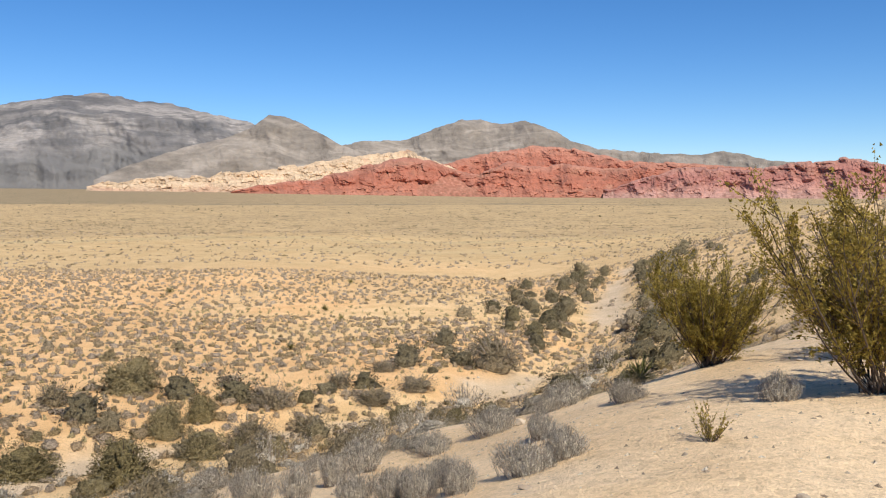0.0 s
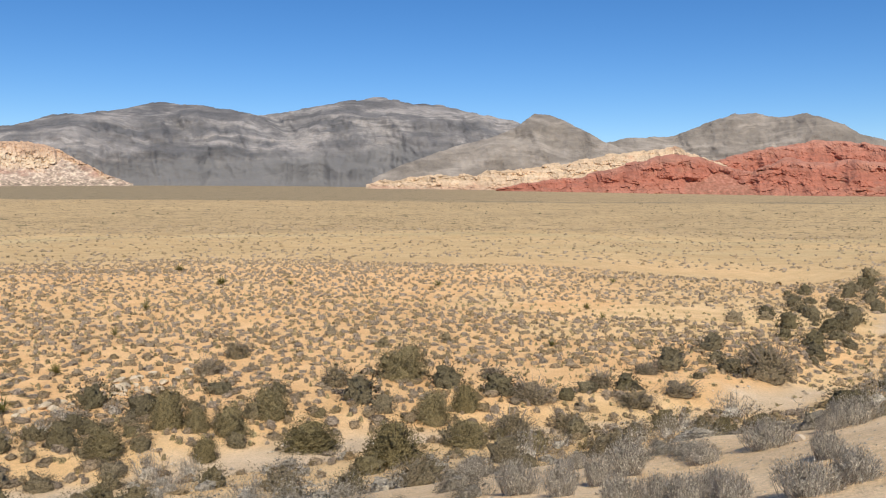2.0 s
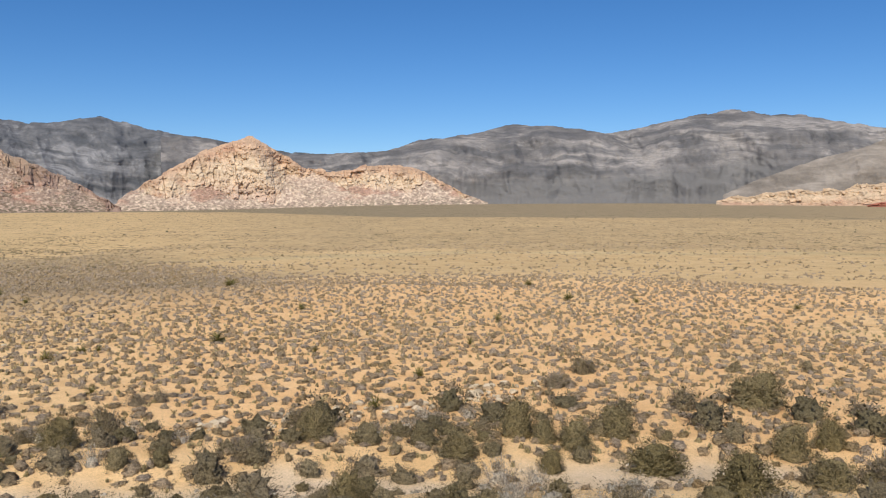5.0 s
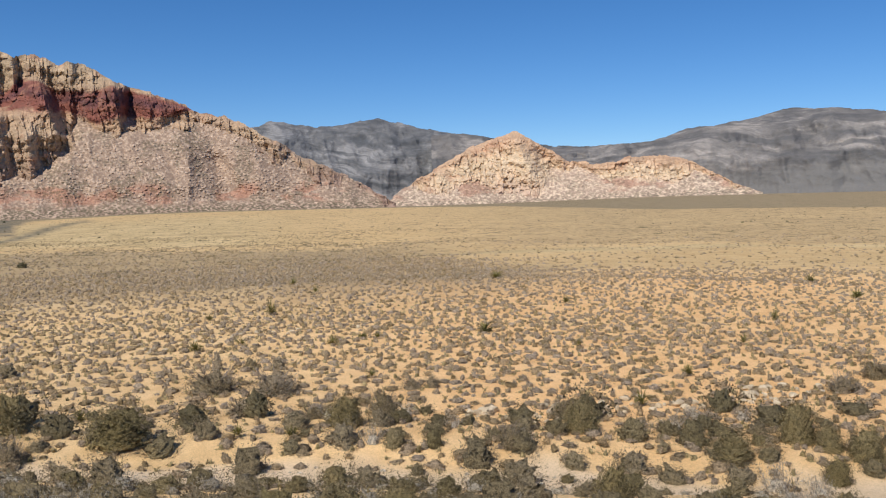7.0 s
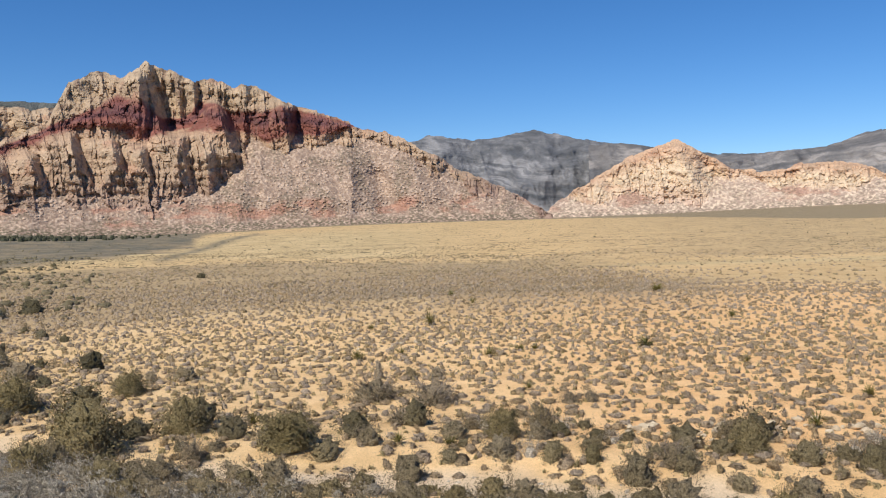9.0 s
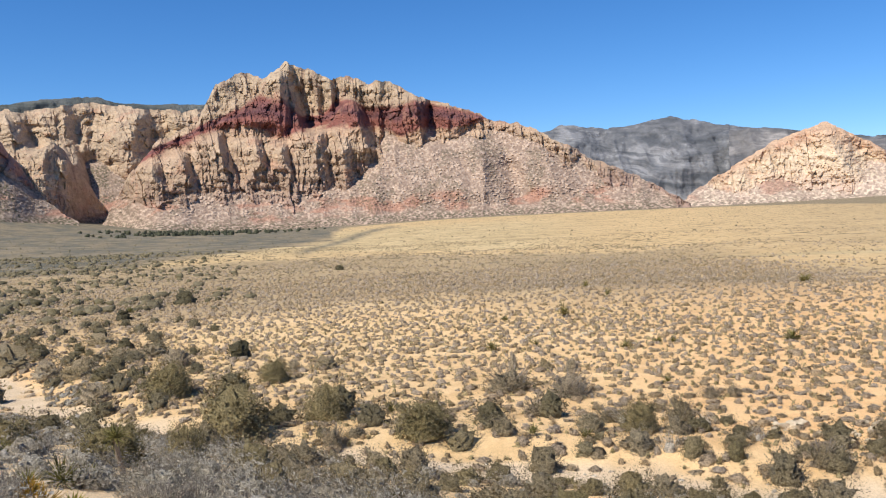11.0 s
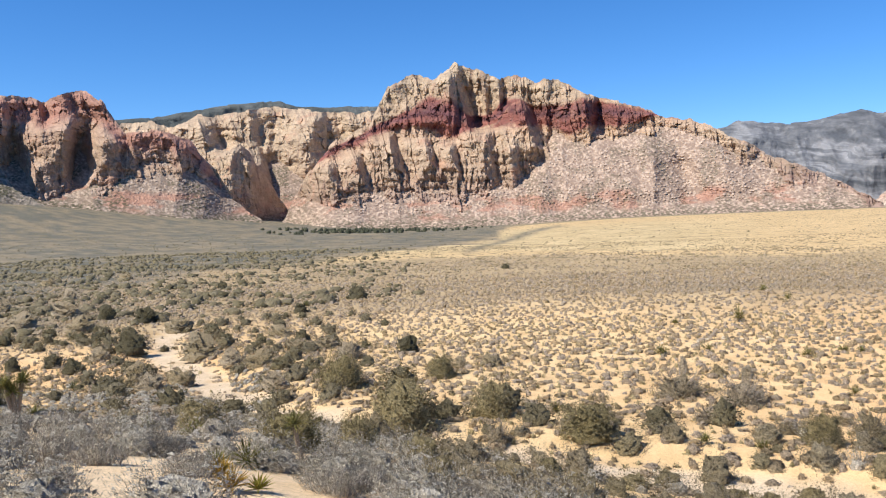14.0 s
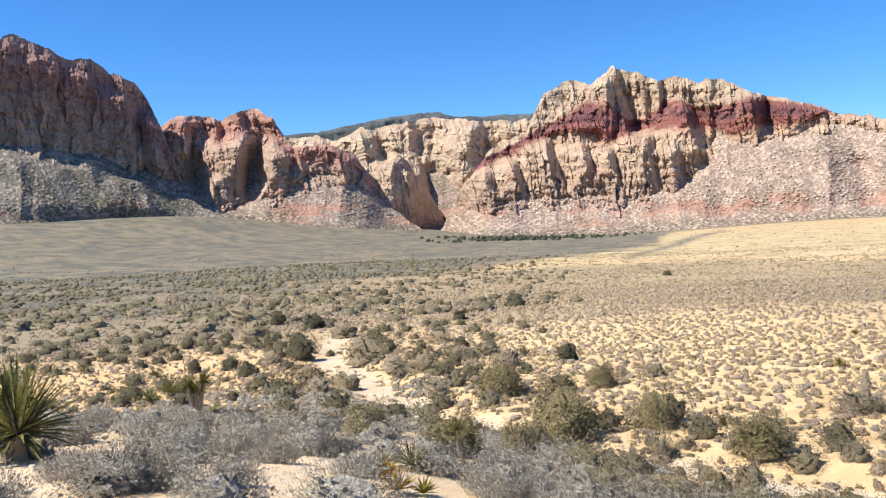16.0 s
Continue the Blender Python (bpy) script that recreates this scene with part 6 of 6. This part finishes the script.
x, y, r, g = sprinkle(45, 2600, 12.5, 30, -20, 132, brush_keep)
x, y, s = space_out(x, y, g.uniform(0.5, 1.4, len(x)), 1.15)
scatter("near_brush", "grey-green brush on the banks of the wash", [bush_shape(870 + k, 7, 13, 760, 0.045, 0, 0.5, fill=0.78)[1].arrays() for k in range(5)], x, y, s, s * g.uniform(0.5, 0.75, len(x)), BRUSH_STUFF, 46, "brush")
x, y, r, g = sprinkle(21, 12500, 30, 95, -20, 132, brush_keep)
x, y, s = space_out(x, y, 0.8 + 1.6 * g.uniform(0, 1, len(x)) ** 1.5, 1.1)
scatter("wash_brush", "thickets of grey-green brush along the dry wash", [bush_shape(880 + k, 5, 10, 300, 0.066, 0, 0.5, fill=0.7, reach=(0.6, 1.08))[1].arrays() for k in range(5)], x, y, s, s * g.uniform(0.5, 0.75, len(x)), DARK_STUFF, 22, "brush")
x, y, r, g = sprinkle(23, 11000, 90, 480, 84, 132, lambda x, y, r, az: smooth(87, 101, az) * (0.25 + 0.75 * smooth(0.42, 0.6, fbm(x / 22, y / 22, 85, 3))) * (1 - 0.85 * bump_at(r, 84, 13)))
s = 1.0 + 2.6 * g.uniform(0, 1, len(x)) ** 2
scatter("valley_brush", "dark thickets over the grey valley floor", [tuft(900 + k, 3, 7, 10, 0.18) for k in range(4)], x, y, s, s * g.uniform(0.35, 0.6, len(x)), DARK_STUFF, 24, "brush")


def sage_dome(seed, n, leaf):
    """A low dome of upright grey sprays."""
    t = Tris(seed)
    Crown(t, seed, 0.42, 0.74, 0.4).body(6, 11, 0.62, 0.3).sprigs(n, leaf, 0.9, 0.13, (0.6, 1.02), 0.12)
    return t.arrays()


x, y, r, g = sprinkle(1, 5200, 4.6, 24, -20, 132, slope_keep)
x, y, s = space_out(x, y, 0.4 + 0.8 * g.uniform(0, 1, len(x)) ** 1.5, 0.86)
h = s * g.uniform(0.45, 0.66, len(x))
near = np.hypot(x, y) < 11.5
scatter("sage_mat", "low grey sage clumps covering the slope", [sage_dome(800 + k, 4200, 0.045) for k in range(5)], x[near], y[near], s[near], h[near], SAGE_STUFF, 2)
scatter("sage_slope", "grey sage further down the slope", [sage_dome(810 + k, 420, 0.075) for k in range(5)], x[~near], y[~near], s[~near], h[~near], SAGE_STUFF, 48)

x, y, r, g = spread(49, 0.62, 20, 56, 96, 134, lambda x, y, r, az: smooth(97, 102, az) * (1 - smooth(48, 56, r)) * (1 - 0.95 * wash_mask(x, y)) * (0.35 + 0.65 * smooth(0.36, 0.5, fbm(x / 5, y / 5, 95, 3))))
scatter("sage_field", "small grey shrubs carpeting the flat below the slope", [tuft(930 + k, 4, 8, 26, 0.15) for k in range(5)], x, y, 0.3 + 0.5 * g.uniform(0, 1, len(x)), g.uniform(0.2, 0.42, len(x)), SAGE_STUFF, 50)
NEAR_BUSH = [tuft(820 + k, 4, 8, 84, 0.11) for k in range(6)]
MID_BUSH = [tuft(840 + k, 3, 7, 18, 0.18) for k in range(6)]
LOW_BUSH = [tuft(850 + k, 2, 6, 6, 0.24) for k in range(6)]
OUTER_BUSH = [tuft(855 + k, 2, 5, 4, 0.26) for k in range(6)]
FAR_BUSH = [tuft(860 + k, 2, 5, 0, 0.3) for k in range(5)]
x, y, r, g = spread(43, 0.72, 19, 38, -36, 134, plain_keep)
scatter("foreground_scrub", "low twiggy brown scrub on the near sand", NEAR_BUSH, x, y, 0.26 + 0.6 * g.uniform(0, 1, len(x)) ** 2, g.uniform(0.18, 0.4, len(x)), SCRUB_LEAF, 44)
x, y, r, g = spread(3, 0.8, 38, 64, -36, 134, plain_keep)
scatter("low_scrub", "low brown and grey scrub dotting the sandy plain", MID_BUSH, x, y, 0.30 + 0.62 * g.uniform(0, 1, len(x)) ** 2, g.uniform(0.2, 0.42, len(x)), SCRUB_LEAF, 4)
x, y, r, g = spread(5, 1.1, 20, 70, -36, 134, plain_keep)
scatter("dry_bunchgrass", "dry straw-coloured grass tufts between the shrubs", [tuft(856 + k, 2, 5, 10, 0.36) for k in range(4)], x, y, g.uniform(0.18, 0.36, len(x)), g.uniform(0.16, 0.3, len(x)), TUSSOCK, 6, "grass")
x, y, r, g = spread(7, 1.0, 64, 115, -36, 134, plain_keep)
scatter("plain_scrub", "low scrub covering the middle of the valley", LOW_BUSH, x, y, 0.36 + 0.68 * g.uniform(0, 1, len(x)) ** 2, g.uniform(0.22, 0.45, len(x)), SCRUB_LEAF, 8)
x, y, r, g = spread(10, 1.35, 112, 190, 46, 112, lambda x, y, r, az: plain_keep(x, y, r, az) * smooth(46, 60, az) * (1 - smooth(160, 190, r)))
scatter("rise_scrub", "grey and brown scrub over the low rise", LOW_BUSH, x, y, 0.5 + 0.8 * g.uniform(0, 1, len(x)) ** 2, g.uniform(0.3, 0.6, len(x)), SCRUB_LEAF, 11)
x, y, r, g = spread(8, 2.1, 115, 300, -36, 134, plain_keep)
scatter("outer_scrub", "low scrub further out on the valley floor", OUTER_BUSH, x, y, 0.5 + 0.9 * g.uniform(0, 1, len(x)) ** 2, g.uniform(0.25, 0.5, len(x)), SCRUB_LEAF, 9)
x, y, r, g = sprinkle(9, 24000, 140, 420, -34, 132, lambda x, y, r, az: (0.3 + 0.7 * smooth(0.4, 0.6, fbm(x / 40, y / 40, 71, 3))) * (0.35 + 0.65 * smooth(50, 68, az)))
scatter("far_scrub", "scattered scrub on the far grassland", FAR_BUSH, x, y, g.uniform(0.5, 1.25, len(x)), g.uniform(0.25, 0.55, len(x)), FAR_LEAF, 10)
x, y, r, g = sprinkle(11, 9000, 420, 1600, -32, 130, lambda x, y, r, az: 0.25 + 0.75 * smooth(88, 104, az))
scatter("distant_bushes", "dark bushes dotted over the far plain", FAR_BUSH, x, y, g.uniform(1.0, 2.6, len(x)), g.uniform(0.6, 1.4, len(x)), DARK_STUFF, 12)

x, y, r, g = sprinkle(13, 500, 1250, 1900, 84, 100, lambda x, y, r, az: bump_at(az, 92, 5) * (0.4 + 0.6 * smooth(0.4, 0.6, fbm(x / 90, y / 90, 97, 2))))
s = g.uniform(5, 11, len(x))
scatter("canyon_trees", "dark green trees at the mouth of the canyon", [tuft(920 + k, 5, 8, 16, 0.2) for k in range(4)], x, y, s, s * g.uniform(0.7, 1.1, len(x)), TREE_STUFF, 14, "trees")


def pebble(seed):
    g = np.random.default_rng(seed)
    d = np.array([(1, 0, 0), (-1, 0, 0), (0, 1, 0), (0, -1, 0), (0, 0, 1), (0, 0, -1)], float) * g.uniform(0.3, 0.6, (6, 1)) + g.normal(size=(6, 3)) * 0.1
    f = [(0, 2, 4), (2, 1, 4), (1, 3, 4), (3, 0, 4), (2, 0, 5), (1, 2, 5), (3, 1, 5), (0, 3, 5)]
    return d + (0, 0, 0.2), np.array(f)


x, y, r, g = sprinkle(31, 38000, 3, 13, -34, 132, lambda x, y, r, az: (0.25 + 0.75 * smooth(0.3, 0.6, fbm(x / 2.5, y / 2.5, 91, 3))) * (0.35 + 0.65 * (1 - smooth(8, 24, az))) * (1 - 0.6 * smooth(9, 15, r)))
s = 0.016 + 0.055 * g.uniform(0, 1, len(x)) ** 4
scatter("gravel", "loose pale gravel strewn over the sand", [pebble(k) for k in range(6)], x, y, s, s * 0.8, GRAVEL, 32, "gravel")
x, y, r, g = sprinkle(33, 16000, 16, 45, -14, 112, lambda x, y, r, az: wash_mask(x, y) * smooth(0.35, 0.55, fbm(x / 3, y / 3, 93, 3)))
s = 0.04 + 0.22 * g.uniform(0, 1, len(x)) ** 4
scatter("wash_cobbles", "pale cobbles on the bed of the wash", [pebble(k) for k in range(6)], x, y, s, s * 0.7, GRAVEL, 34, "gravel")
